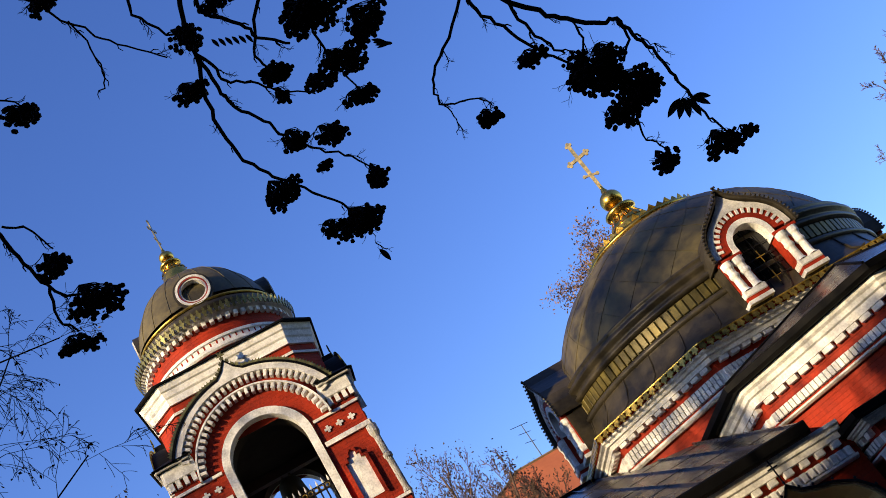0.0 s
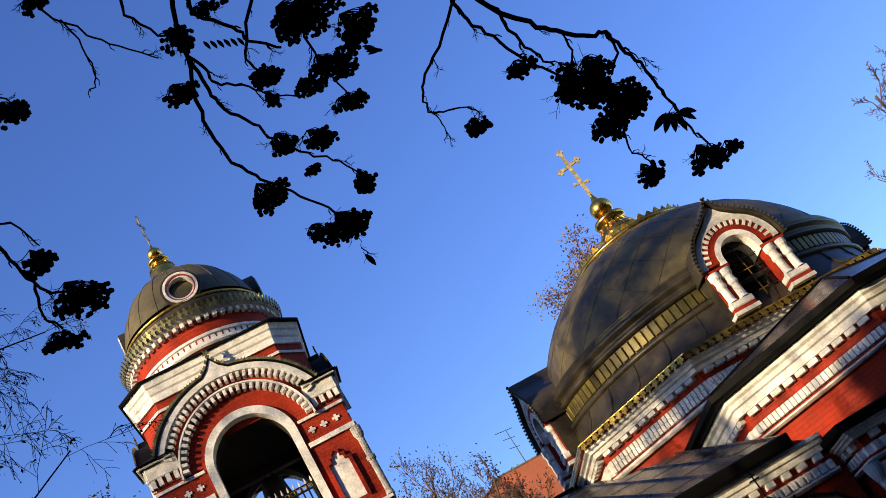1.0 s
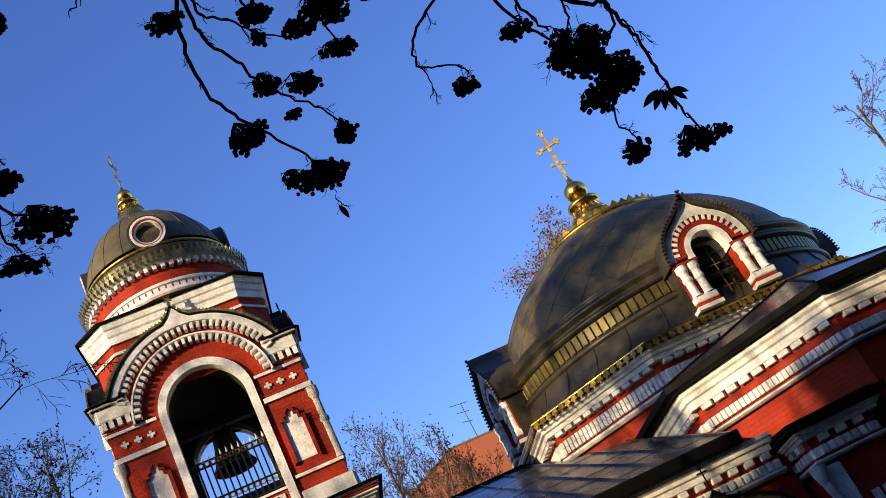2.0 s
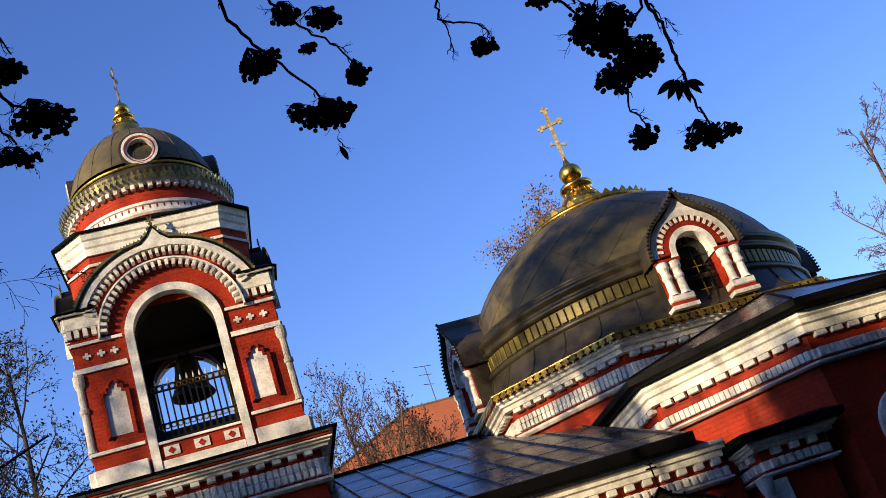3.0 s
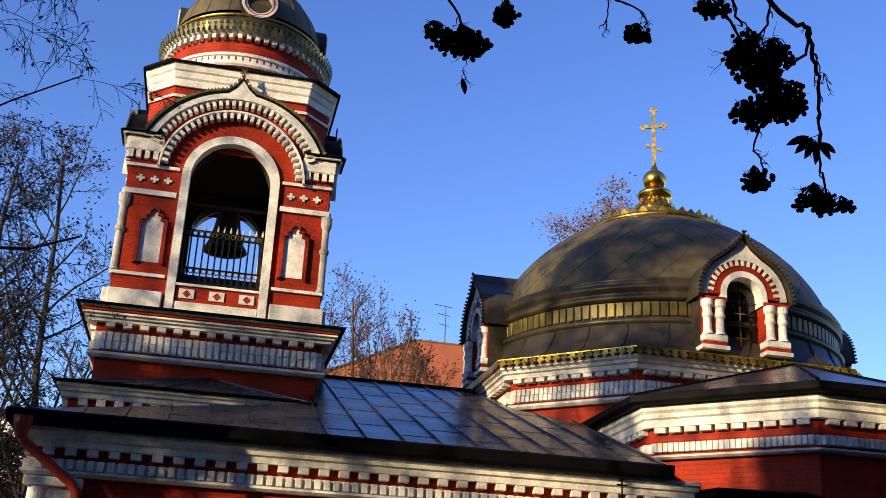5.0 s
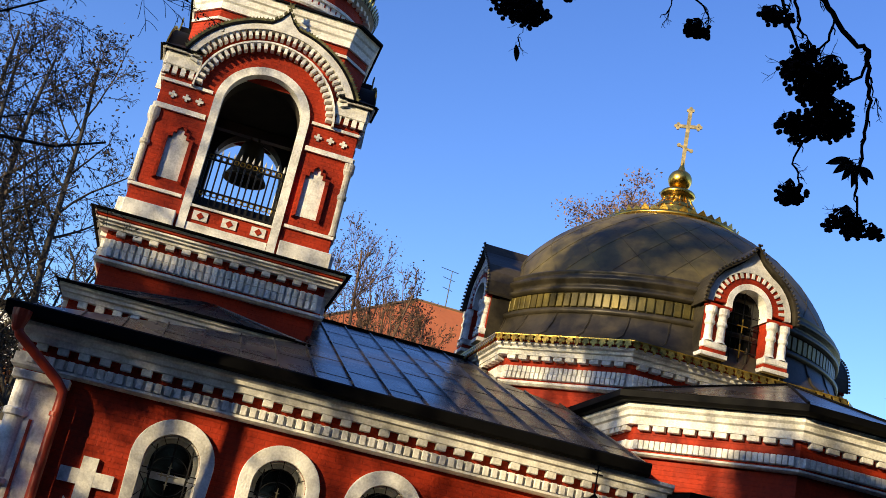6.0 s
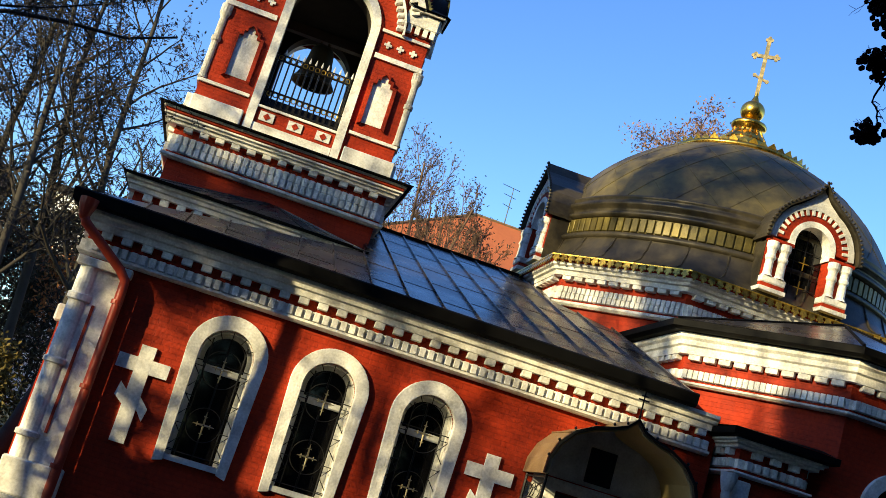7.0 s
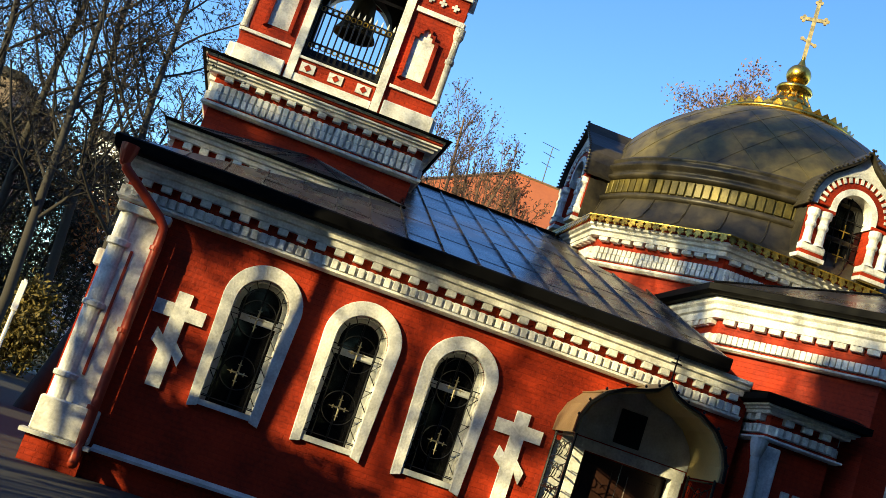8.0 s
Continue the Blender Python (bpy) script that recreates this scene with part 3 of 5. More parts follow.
for x in (8.05, 8.24, 8.43):
    part("white_block", bevelled(boxes((x - 0.06, x + 0.06, 15.37, 15.45, 2.72, 2.94)), 0.01), WHITE, annex)

# ---- domed crossing ----
DX, DY = 9.9, 23.5
dome = thing("domed_crossing", (DX, DY, 0), "octagonal church crossing with a dark metal dome and gilded crown", "church")
W, CH = 4.0, 1.9
oct_path = []
for sx, sy in ((-1, -1), (1, -1), (1, 1), (-1, 1)):
    a, b = (DX + sx * W, DY + sy * (W - CH)), (DX + sx * (W - CH), DY + sy * W)
    oct_path += [a, b] if sx * sy > 0 else [b, a]
bm = bmesh.new()
lo, hi = [bm.verts.new((*p, 3.0)) for p in oct_path], [bm.verts.new((*p, 7.2)) for p in oct_path]
for i in range(8):
    bm.faces.new((lo[i], lo[(i + 1) % 8], hi[(i + 1) % 8], hi[i]))
bm.faces.new(hi)
part("drum_wall", bm, RED, dome)
cornice(dome, oct_path, 7.27, True, white=0.24, block=0.085, red=0.11, strip=0.27, line=0.09, out=0.33, wide=0.19, pitch=0.25, dent=0.10, rows=2, fill=0.4)
part("crest_band", sweep(bmesh.new(), rect(0.31, 7.273, 7.37), oct_path, True), RED, dome, "red band behind the gilt crest")
part("crest_base", sweep(bmesh.new(), [(-0.1, 7.373), (0.37, 7.373), (0.40, 7.385), (0.40, 7.41), (-0.1, 7.42)], oct_path, True), OLDGOLD, dome)
bm = bmesh.new()
prism(bm, [(-0.062, 0.0), (-0.055, -0.05), (-0.082, -0.075), (-0.06, -0.115), (-0.028, -0.10), (-0.03, -0.145), (0, -0.175), (0.03, -0.145), (0.028, -0.10), (0.06, -0.115), (0.082, -0.075), (0.055, -0.05), (0.062, 0.0)], -0.012, 0.012)
crest = mesh_of("crest_leaf", bm, OLDGOLD)
big_path = [(DX + (x - DX) * 1.095, DY + (y - DY) * 1.095) for x, y in oct_path]
for m in along(big_path, 0.175, True):
    piece("crest_leaf", crest, m @ pose(0, 0, 7.385, -14), dome)
bm = bmesh.new()
low, n = [], 64
for i in range(n):
    a = 2 * math.pi * (i + 0.5) / n
    # the skirt runs from the eight-sided eaves to the round drum
    d = Vector((math.cos(a), math.sin(a)))
    k = min((W + 0.3) / max(abs(d.x), abs(d.y)), (2 * W - CH + 0.42) / (abs(d.x) + abs(d.y)))
    low.append((d, k))
rows = []
for f, z in ((0, 7.42), (0.35, 7.49), (0.65, 7.64), (0.86, 7.88), (1, 8.12)):
    rows.append([bm.verts.new((DX + d.x * (k + (4.02 - k) * f), DY + d.y * (k + (4.02 - k) * f), z)) for d, k in low])
for a, b in zip(rows, rows[1:]):
    for i in range(n):
        bm.faces.new((a[i], a[(i + 1) % n], b[(i + 1) % n], b[i]))
part("skirt", bm, DOMEB, dome, "flared dark sheet skirt", smooth=True)
for i in range(0, n, 2):
    pts = []
    for f, z in ((0.04, 7.43), (0.2, 7.455), (0.35, 7.49), (0.5, 7.56), (0.65, 7.64), (0.86, 7.88), (1, 8.12)):
        d, k = low[i]
        e = k + (4.02 - k) * f
        a = math.atan2(d.y, d.x) - 0.07 * (1 - f) ** 2
        pts.append((DX + e * math.cos(a), DY + e * math.sin(a), z + 0.012))
    part("skirt_seam", tube(bmesh.new(), pts, 0.021, sides=5), DOMEB, dome)
part("lower_roll", lathe(bmesh.new(), [(4.0, 8.10), (4.07, 8.13), (4.08, 8.20), (4.02, 8.25), (3.96, 8.27)], 96, pose(DX, DY, 0)), DOMEB, dome, smooth=True)
part("band_back", lathe(bmesh.new(), [(3.94, 8.25), (3.94, 8.62)], 96, pose(DX, DY, 0)), OLIVE, dome)
fl = mesh_of("fluted_panel", bevelled(boxes((-0.075, 0.075, -0.035, 0.02, 8.28, 8.58)), 0.012), OLIVE)
for i in range(140):
    a = 360 * i / 140
    piece("fluted_panel", fl, pose(DX, DY, 0, 0, 0, a) @ pose(0, -3.95, 0), dome)
part("upper_roll", lathe(bmesh.new(), [(3.94, 8.59), (4.05, 8.62), (4.06, 8.69), (3.98, 8.72), (3.98, 8.80), (4.07, 8.84), (4.07, 8.92), (3.97, 8.95), (3.96, 9.02), (3.99, 9.05), (3.96, 9.09)], 96, pose(DX, DY, 0)), DOMEB, dome, smooth=True)


def shell_r(z):
    return 4.05 * math.sqrt(max(0, 1 - ((z - 7.9) / 3.8) ** 2))


zs = [9.03 + (11.45 - 9.03) * (1 - (1 - i / 20) ** 1.5) for i in range(21)]
part("dome_shell", lathe(bmesh.new(), [(shell_r(z), z) for z in zs], 96, pose(DX, DY, 0)), DOME, dome, "dark patinated metal dome shell", smooth=True)
for i in range(22):
    for turn in (-1, 1):
        pts = []
        for k, z in enumerate(zs):
            a = radians(360 / 22 * i) + turn * 0.95 * k / len(zs)
            pts.append((DX + (shell_r(z) + 0.002) * math.cos(a), DY + (shell_r(z) + 0.002) * math.sin(a), z))
        part("dome_seam", tube(bmesh.new(), pts, 0.009, sides=4), DOME, dome)
part("crown_ring", lathe(bmesh.new(), [(1.66, 11.36), (1.70, 11.40), (1.68, 11.46), (1.58, 11.50), (1.54, 11.56), (1.42, 11.58)], 64, pose(DX, DY, 0)), GOLD, dome, "gilded ring", smooth=True)
bm = bmesh.new()
prism(bm, [(-0.10, 0), (0.10, 0), (0.10, 0.07), (0.0, 0.18), (-0.10, 0.07)], -0.01, 0.01)
cl = mesh_of("crown_leaf", bm, OLDGOLD)
cg = mesh_of("crown_leaf", prism(bmesh.new(), [(-0.10, 0), (0.10, 0), (0.10, 0.06), (0.0, 0.15), (-0.10, 0.06)], -0.01, 0.01), MOSSY)
for i in range(44):
    piece("crown_leaf", cg if i % 2 else cl, pose(DX, DY, 0, 0, 0, 360 * i / 44) @ pose(0, -1.54, 11.48, 14), dome)
part("crown_cap", lathe(bmesh.new(), [(1.56, 11.5), (1.1, 11.64), (0.75, 11.72), (0.6, 11.78)], 48, pose(DX, DY, 0)), DOMEB, dome, smooth=True)


def finial(parent, x, y, z, s, cross_turn, foot):
    """Gilded neck, ball and cross; z is the foot."""
    part("neck", lathe(bmesh.new(), [(r * s, z + h * s) for r, h in ((0.50, 0.0), (0.46, 0.10), (0.34, 0.18), (0.30, 0.30), (0.40, 0.36), (0.43, 0.42), (0.40, 0.48), (0.22, 0.54), (0.18, 0.60))], 28, pose(x, y, 0)), GOLD, parent, "gilded turned neck", smooth=True)
    part("flare", lathe(bmesh.new(), [(0.66 * s, foot), (0.62 * s, foot + 0.1 * s), (0.50 * s, z - 0.08 * s), (0.48 * s, z + 0.02 * s)], 28, pose(x, y, 0)), GOLD, parent, smooth=True)
    for i in range(14):
        a = radians(360 * i / 14)
        part("neck_leaf", tube(bmesh.new(), [(x + 0.5 * s * math.cos(a), y + 0.5 * s * math.sin(a), z), (x + 0.40 * s * math.cos(a), y + 0.40 * s * math.sin(a), z + 0.16 * s), (x + 0.33 * s * math.cos(a), y + 0.33 * s * math.sin(a), z + 0.3 * s)], 0.035 * s, 0.02 * s, sides=5), GOLD, parent)
    part("ball", lathe(bmesh.new(), [(0.29 * s * math.sin(math.pi * (i + 0.3) / 16.6), z + 0.82 * s - 0.27 * s * math.cos(math.pi * (i + 0.3) / 16.6)) for i in range(17)], 28, pose(x, y, 0)), GOLD, parent, "gilded ball", smooth=True)
    part("spike", lathe(bmesh.new(), [(0.12 * s, z + 1.04 * s), (0.05 * s, z + 1.22 * s), (0.04 * s, z + 1.3 * s)], 12, pose(x, y, 0)), GOLD, parent)
    m = pose(x, y, z + 1.25 * s, 0, 0, cross_turn)
    h = 1.5 * s
    bm = boxes((-0.048 * s, 0.048 * s, -0.022 * s, 0.022 * s, 0, h))
    box(bm, -0.24 * s, 0.24 * s, -0.02 * s, 0.02 * s, h * 0.70 - 0.044 * s, h * 0.70 + 0.044 * s)
    for cx, cz in ((-0.25, h * 0.70 / s), (0.25, h * 0.70 / s), (0, h / s)):
        for k in range(3):
            a = radians(90 * k + (180 if cx < 0 else 0 if cx > 0 else 90) - 90)
            px, pz = cx * s + 0.055 * s * math.cos(a), cz * s + 0.055 * s * math.sin(a)
            ring_pts = [(px + 0.045 * s * math.cos(q * math.pi / 4), pz + 0.045 * s * math.sin(q * math.pi / 4)) for q in range(8)]
            prism(bm, ring_pts, -0.018 * s, 0.018 * s)
    prism(bm, [(-0.16 * s, h * 0.30 + 0.05 * s), (0.16 * s, h * 0.30 - 0.09 * s), (0.16 * s, h * 0.30 - 0.03 * s), (-0.16 * s, h * 0.30 + 0.11 * s)], -0.02 * s, 0.02 * s)
    for sx in (-1, 1):
        prism(bm, [(sx * 0.16 * s + 0.05 * s * math.cos(q * math.pi / 4), h * 0.30 - sx * 0.07 * s + 0.012 * s + 0.05 * s * math.sin(q * math.pi / 4)) for q in range(8)], -0.017 * s, 0.017 * s)
    bmesh.ops.transform(bm, matrix=m, verts=bm.verts)
    part("cross", bm, PALEGILT, parent, "pale gilded three-bar cross with round tips")


finial(dome, DX, DY, 12.12, 1.0, -28, 11.7)


def dormer(turn):
    """A dome window: paired white colonnettes, a red arch with white rays, and a dark hood back to the shell. Its front is 4.35 out from the dome's axis."""
    m = pose(DX, DY, 0, 0, 0, turn) @ pose(0, -4.30, 0)
    ra, sp = 0.93, 8.62
    dm = part("dormer", prism(bmesh.new(), [(-0.93, 7.40), (-0.42, 7.40), (-0.42, 8.6), (-0.93, 8.6)], 0.02, 0.9, m), DOMEB, dome, "dome window with white colonnettes under a red and white arch")
    part("hood_side", prism(bmesh.new(), [(0.42, 7.40), (0.93, 7.40), (0.93, 8.6), (0.42, 8.6)], 0.02, 0.9, m), DOMEB, dm)
    hood = [(-1.0, 8.55)] + [(-1.0 * math.cos(radians(a)), sp + 0.98 * math.sin(radians(a))) for a in (0, 15, 30, 45, 60)] + [(-0.30, sp + 1.0), (-0.16, sp + 1.12), (0, sp + 1.36)]
    hood += [(-x, z) for x, z in hood[-2::-1]]
    hin = [(x * 0.95, sp + (z - sp) * 0.95) for x, z in hood]
    part("hood", ring(bmesh.new(), hin, hood, -0.16, 2.2, m), DOMEB, dm, "dark sheet hood")
    bead = mesh_of("hood_bead", lathe(bmesh.new(), [(0.0, -0.03), (0.028, -0.012), (0.028, 0.012), (0.0, 0.03)], 6), DOMEB)
    for i in range(len(hood) - 1):
        a, b = Vector(hood[i]), Vector(hood[i + 1])
        k = max(1, int((b - a).length / 0.085))
        for j in range(k):
            q = a + (b - a) * (j + 0.5) / k
            piece("hood_bead", bead, m @ pose(q.x * 1.02, -0.17, sp + (q.y - sp) * 1.03), dm)
    white_out = arc(0, 8.62, 0.90, 0, 180, 28)
    part("white_arch", ring(bmesh.new(), arc(0, 8.62, 0.78, 0, 180, 28), white_out, -0.06, 0.06, m), WHITE, dm)
    part("gable_tip", prism(bmesh.new(), [(-0.42, sp + 0.80), (0.42, sp + 0.80), (0.18, sp + 1.0), (0, sp + 1.24), (-0.18, sp + 1.0)], -0.05, 0.05, m), WHITE, dm)
    part("red_arch", ring(bmesh.new(), arc(0, 8.66, 0.48, 0, 180, 24), arc(0, 8.64, 0.80, 0, 180, 24), -0.03, 0.07, m), RED, dm, "red painted arch")
    part("inner_arch", ring(bmesh.new(), arch(0, 8.5, 8.68, 0.37, 20), arch(0, 8.5, 8.68, 0.49, 20), -0.055, 0.4, m), WHITE, dm)
    ray = mesh_of("arch_ray", bevelled(boxes((-0.032, 0.032, -0.055, 0.03, 0.0, 0.15)), 0.005), WHITE)
    for i in range(17):
        a = 8 + 164 * i / 16
        piece("arch_ray", ray, m @ pose(0, 0, 8.64, 0, 90 - a, 0) @ pose(0, 0, 0.645), dm)
    for s in (-1, 1):
        part("abacus", boxes((s * 0.66 - 0.27, s * 0.66 + 0.27, -0.10, 0.2, 8.50, 8.565), m=m), RED, dm)
        part("pedestal", bevelled(boxes((s * 0.66 - 0.26, s * 0.66 + 0.26, -0.12, 0.2, 7.66, 7.80), m=m), 0.02), WHITE, dm)
        part("red_strip", boxes((s * 0.66 - 0.25, s * 0.66 + 0.25, -0.10, 0.2, 7.58, 7.66), m=m), RED, dm)
        part("foot", boxes((s * 0.66 - 0.28, s * 0.66 + 0.28, -0.13, 0.2, 7.50, 7.58), m=m), WHITE, dm)
        part("pier", boxes((s * 0.66 - 0.25, s * 0.66 + 0.25, 0.0, 0.25, 7.80, 8.5), m=m), RED, dm)
        for q in (-0.13, 0.13):
            part("colonnette", lathe(bmesh.new(), [(0.12, 7.80), (0.085, 7.86), (0.08, 8.12), (0.105, 8.16), (0.105, 8.21), (0.085, 8.25), (0.09, 8.33), (0.12, 8.38), (0.12, 8.5)], 14, m @ pose(s * 0.66 + q, -0.03, 0)), WHITE, dm)
    part("dormer_pane", prism(bmesh.new(), arch(0, 7.42, 8.68, 0.38), 0.24, 0.26, m), GLASS, dm)
    for p0, p1, r in (((-0.38, 0.18, 7.85), (0.38, 0.18, 7.85), 0.012), ((-0.38, 0.18, 8.35), (0.38, 0.18, 8.35), 0.012), ((0, 0.18, 7.42), (0, 0.18, 9.04), 0.014), ((-0.2, 0.19, 7.5), (-0.2, 0.19, 8.95), 0.009), ((0.2, 0.19, 7.5), (0.2, 0.19, 8.95), 0.009), ((-0.38, 0.19, 8.1), (0.38, 0.19, 8.1), 0.009), ((-0.38, 0.19, 8.6), (0.38, 0.19, 8.6), 0.009)):
        part("window_bar", tube(bmesh.new(), [m @ Vector(p0), m @ Vector(p1)], r, sides=5), IRON, dm)
    for z in (7.85, 8.35):
        bm = tube(bmesh.new(), [(-0.11, 0.16, z), (0.11, 0.16, z)], 0.012, sides=5)
        tube(bm, [(0, 0.16, z - 0.14), (0, 0.16, z + 0.14)], 0.012, sides=5)
        bmesh.ops.transform(bm, matrix=m, verts=bm.verts)
        part("bar_cross", bm, OLDGOLD, dm)


for turn in (0, 90, 180, -90):
    dormer(turn)
# a small roof hatch on the shell
part("hatch", boxes((-0.35, 0.35, -0.1, 0.25, 0, 0.3), m=pose(DX - 3.0, DY + 1.6, 10.1, 0, -30, 0)), DOMEB, dome)

# ---- bell tower ----
TX, TY = -0.19, 22.2
tower = thing("bell_tower", (TX, TY, 0), "red and white brick bell tower with open belfry and dark dome", "bell tower")
H = 1.93


def square(h, cx=TX, cy=TY):
    return [(cx - h, cy - h), (cx + h, cy - h), (cx + h, cy + h), (cx - h, cy + h)]


def cut_square(h, c, cx=TX, cy=TY):
    return [(cx - h + c, cy - h), (cx + h - c, cy - h), (cx + h, cy - h + c), (cx + h, cy + h - c), (cx + h - c, cy + h), (cx - h + c, cy + h), (cx - h, cy + h - c), (cx - h, cy - h + c)]


def tier(path, z0, z1, floor=True):
    bm = bmesh.new()
    n = len(path)
    lo, hi = [bm.verts.new((*p, z0)) for p in path], [bm.verts.new((*p, z1)) for p in path]
    for i in range(n):
        bm.faces.new((lo[i], lo[(i + 1) % n], hi[(i + 1) % n], hi[i]))
    bm.faces.new(hi)
    if floor:
        bm.faces.new(lo[::-1])
    return bm


part("base_wall", tier(square(1.98), 3.5, 7.2), RED, tower)
part("lower_tier", tier([(-2.3, 19.05), (1.55, 19.05), (1.55, 20.2), (-2.3, 20.2)], 3.5, 5.6), RED, tower)
cornice(tower, [(-2.3, 20.2), (-2.3, 19.05), (1.55, 19.05)], 5.64, white=0.22, block=0.12, red=0.05, low=False)
TIER = [(-2.62, 20.24, 5.66), (-2.62, 18.74, 5.66), (1.72, 18.74, 5.66), (1.72, 20.24, 5.72)]
TIP = (-0.1, 20.24, 6.24)
part("tier_roof", hull(bmesh.new(), (TIER[0], TIER[1], TIP), (TIER[1], TIER[2], TIP), (TIER[2], TIER[3], TIP)), ROOF, tower, "low hipped sheet roof over the projecting bay")
part("tier_edge", sweep(bmesh.new(), [(-0.05, 5.645), (0.31, 5.645), (0.33, 5.68), (-0.05, 5.70)], [(-2.3, 20.2), (-2.3, 19.05), (1.42, 19.05)]), BLACK, tower)
for i in range(9):
    x = -2.3 + 0.48 * i
    part("tier_seam", tube(bmesh.new(), [(x, 18.75, 5.665), (x + (TIP[0] - x) * 0.96, 20.18, 6.22)], 0.013, sides=5), ROOF, tower)
cornice(tower, square(1.98), 7.20, True, white=0.15, block=0.09, red=0.07, strip=0.33, line=0.09, out=0.30, wide=0.16, pitch=0.30, dent=0.125, rows=2, fill=0.35)
part("cornice_red_line", sweep(bmesh.new(), rect(0.30, 7.225, 7.27), square(1.98), True), RED, tower)
part("cornice_cap", sweep(bmesh.new(), rect(0.34, 7.272, 7.31), square(1.98), True), WHITE, tower)
part("cornice_roof", sweep(bmesh.new(), [(-0.3, 7.313), (0.42, 7.313), (0.44, 7.34), (-0.1, 7.42), (-0.3, 7.42)], square(1.98), True), BLACK, tower, "dark sheet skirt roof")

fringe = mesh_of("gable_leaf", prism(bmesh.new(), [(-0.035, -0.01), (0.035, -0.01), (0.045, 0.035), (0.015, 0.05), (0, 0.085), (-0.015, 0.05), (-0.045, 0.035)], -0.01, 0.01), MOSSY)
for turn in (0, 90, 180, -90):
    m = pose(TX, TY, 0, 0, 0, turn) @ pose(0, -H, 0)
    f = part("belfry_face", holed(bmesh.new(), [(-H + 0.01, 7.35), (H - 0.01, 7.35), (H - 0.01, 10.75), (1.2, 10.75), (1.2, 11.05), (-1.2, 11.05), (-1.2, 10.75), (-H + 0.01, 10.75)], arch(0, 7.95, 10.13, 0.80, 24), 0.0, 0.55, m), RED, tower, "belfry wall with an open arch")
    part("gable_wall", ring(bmesh.new(), [(-0.8, 10.74)] + [(x, z) for x, z in arc(0, 10.13, 0.80, 50, 130, 10)] + [(0.8, 10.74)], [(-1.6, 10.74)] + [(x, z) for x, z in arc(0, 10.13, 1.70, 25, 155, 10)] + [(1.6, 10.74)], 0.006, 0.5, m), RED, f)
    part("arch_band", ring(bmesh.new(), arch(0, 7.40, 10.13, 0.77, 28), arch(0, 7.40, 10.13, 0.93, 28), -0.07, 0.2, m), WHITE, f, "white painted arch band and jambs")
    # lining and reveal carry the shade inside the arch in their colour
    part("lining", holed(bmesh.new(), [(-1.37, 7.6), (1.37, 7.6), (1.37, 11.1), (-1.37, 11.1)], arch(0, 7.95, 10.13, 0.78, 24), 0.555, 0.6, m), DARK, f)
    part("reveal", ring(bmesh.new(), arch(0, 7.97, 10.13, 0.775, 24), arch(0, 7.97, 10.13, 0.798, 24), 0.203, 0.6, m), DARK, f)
    for r0, r1, k in ((1.23, 1.36, 31), (1.51, 1.665, 39)):
        d = mesh_of("arch_dentil", bevelled(boxes((-0.033, 0.033, -0.15, 0.02, r0, r1)), 0.006), WHITE)
        for i in range(k):
            a = -88 + 176 * i / (k - 1)
            if abs(a) > (84 if r0 < 1.4 else 72):
                continue
            piece("arch_dentil", d, m @ pose(0, 0, 10.18, 0, a, 0), f)
    part("arch_fillet", ring(bmesh.new(), arc(0, 10.18, 1.365, 2, 178, 30), arc(0, 10.18, 1.40, 2, 178, 30), -0.16, 0.05, m), WHITE, f)
    outer = arc(0, 10.15, 1.80, 22, 76, 14) + [(-0.28, 11.93), (-0.13, 12.06), (0, 12.26)]
    outer += [(-x, z) for x, z in outer[-2::-1]]
    inner = arc(0, 10.15, 1.67, 22, 76, 14) + [(-0.28, 11.80), (-0.13, 11.81), (0, 11.82)]
    inner += [(-x, z) for x, z in inner[-2::-1]]
    part("gable_band", ring(bmesh.new(), inner, outer, -0.18, 0.2, m), WHITE, f, "white ogee gable band")
    cap = [(x * 1.03, 10.15 + (z - 10.15) * 1.025) for x, z in outer]
    part("gable_sheet", ring(bmesh.new(), outer, cap, -0.2, 1.2, m), BLACK, f, "black sheet on the gable")
    for i in range(1, len(cap) - 1):
        for t in (0.0, 0.5):
            a, b = Vector(cap[i]), Vector(cap[i + 1])
            q = a + (b - a) * t
            piece("gable_leaf", fringe, m @ pose(q.x, -0.19, q.y, 0, math.degrees(math.atan2(q.x, q.y - 10.15)), 0), f)
    part("gable_star", prism(bmesh.new(), [(0.09 * (1 if k % 2 else 0.4) * math.sin(k * math.pi / 5), 12.42 + 0.09 * (1 if k % 2 else 0.4) * math.cos(k * math.pi / 5)) for k in range(10)], -0.2, -0.17, m), MOSSY, f)
    for s in (-1, 1):
        x0, x1 = sorted((s * 1.34, s * (H + 0.06)))
        part("shoulder", bevelled(boxes((x0, x1, -0.10, 0.5, 10.52, 10.80), m=m), 0.012), WHITE, f)
        part("shoulder_cap", bevelled(boxes((min(s * 1.40, s * (H + 0.14)), max(s * 1.40, s * (H + 0.14)), -0.18, 0.5, 10.80, 10.85), m=m), 0.01), WHITE, f)
        for q in (1.46, 1.62, 1.78, 1.92):
            part("shoulder_block", boxes((s * q - 0.045, s * q + 0.045, -0.085, 0.05, 10.36, 10.52), m=m), WHITE, f)
        xs = sorted((s * 0.98, s * (H + 0.012)))
        part("string_course", boxes((xs[0], xs[1], -0.045, 0.05, 10.20, 10.26), m=m), WHITE, f)
        part("string_course", boxes((xs[0], xs[1], -0.05, 0.05, 9.64, 9.74), m=m), WHITE, f)
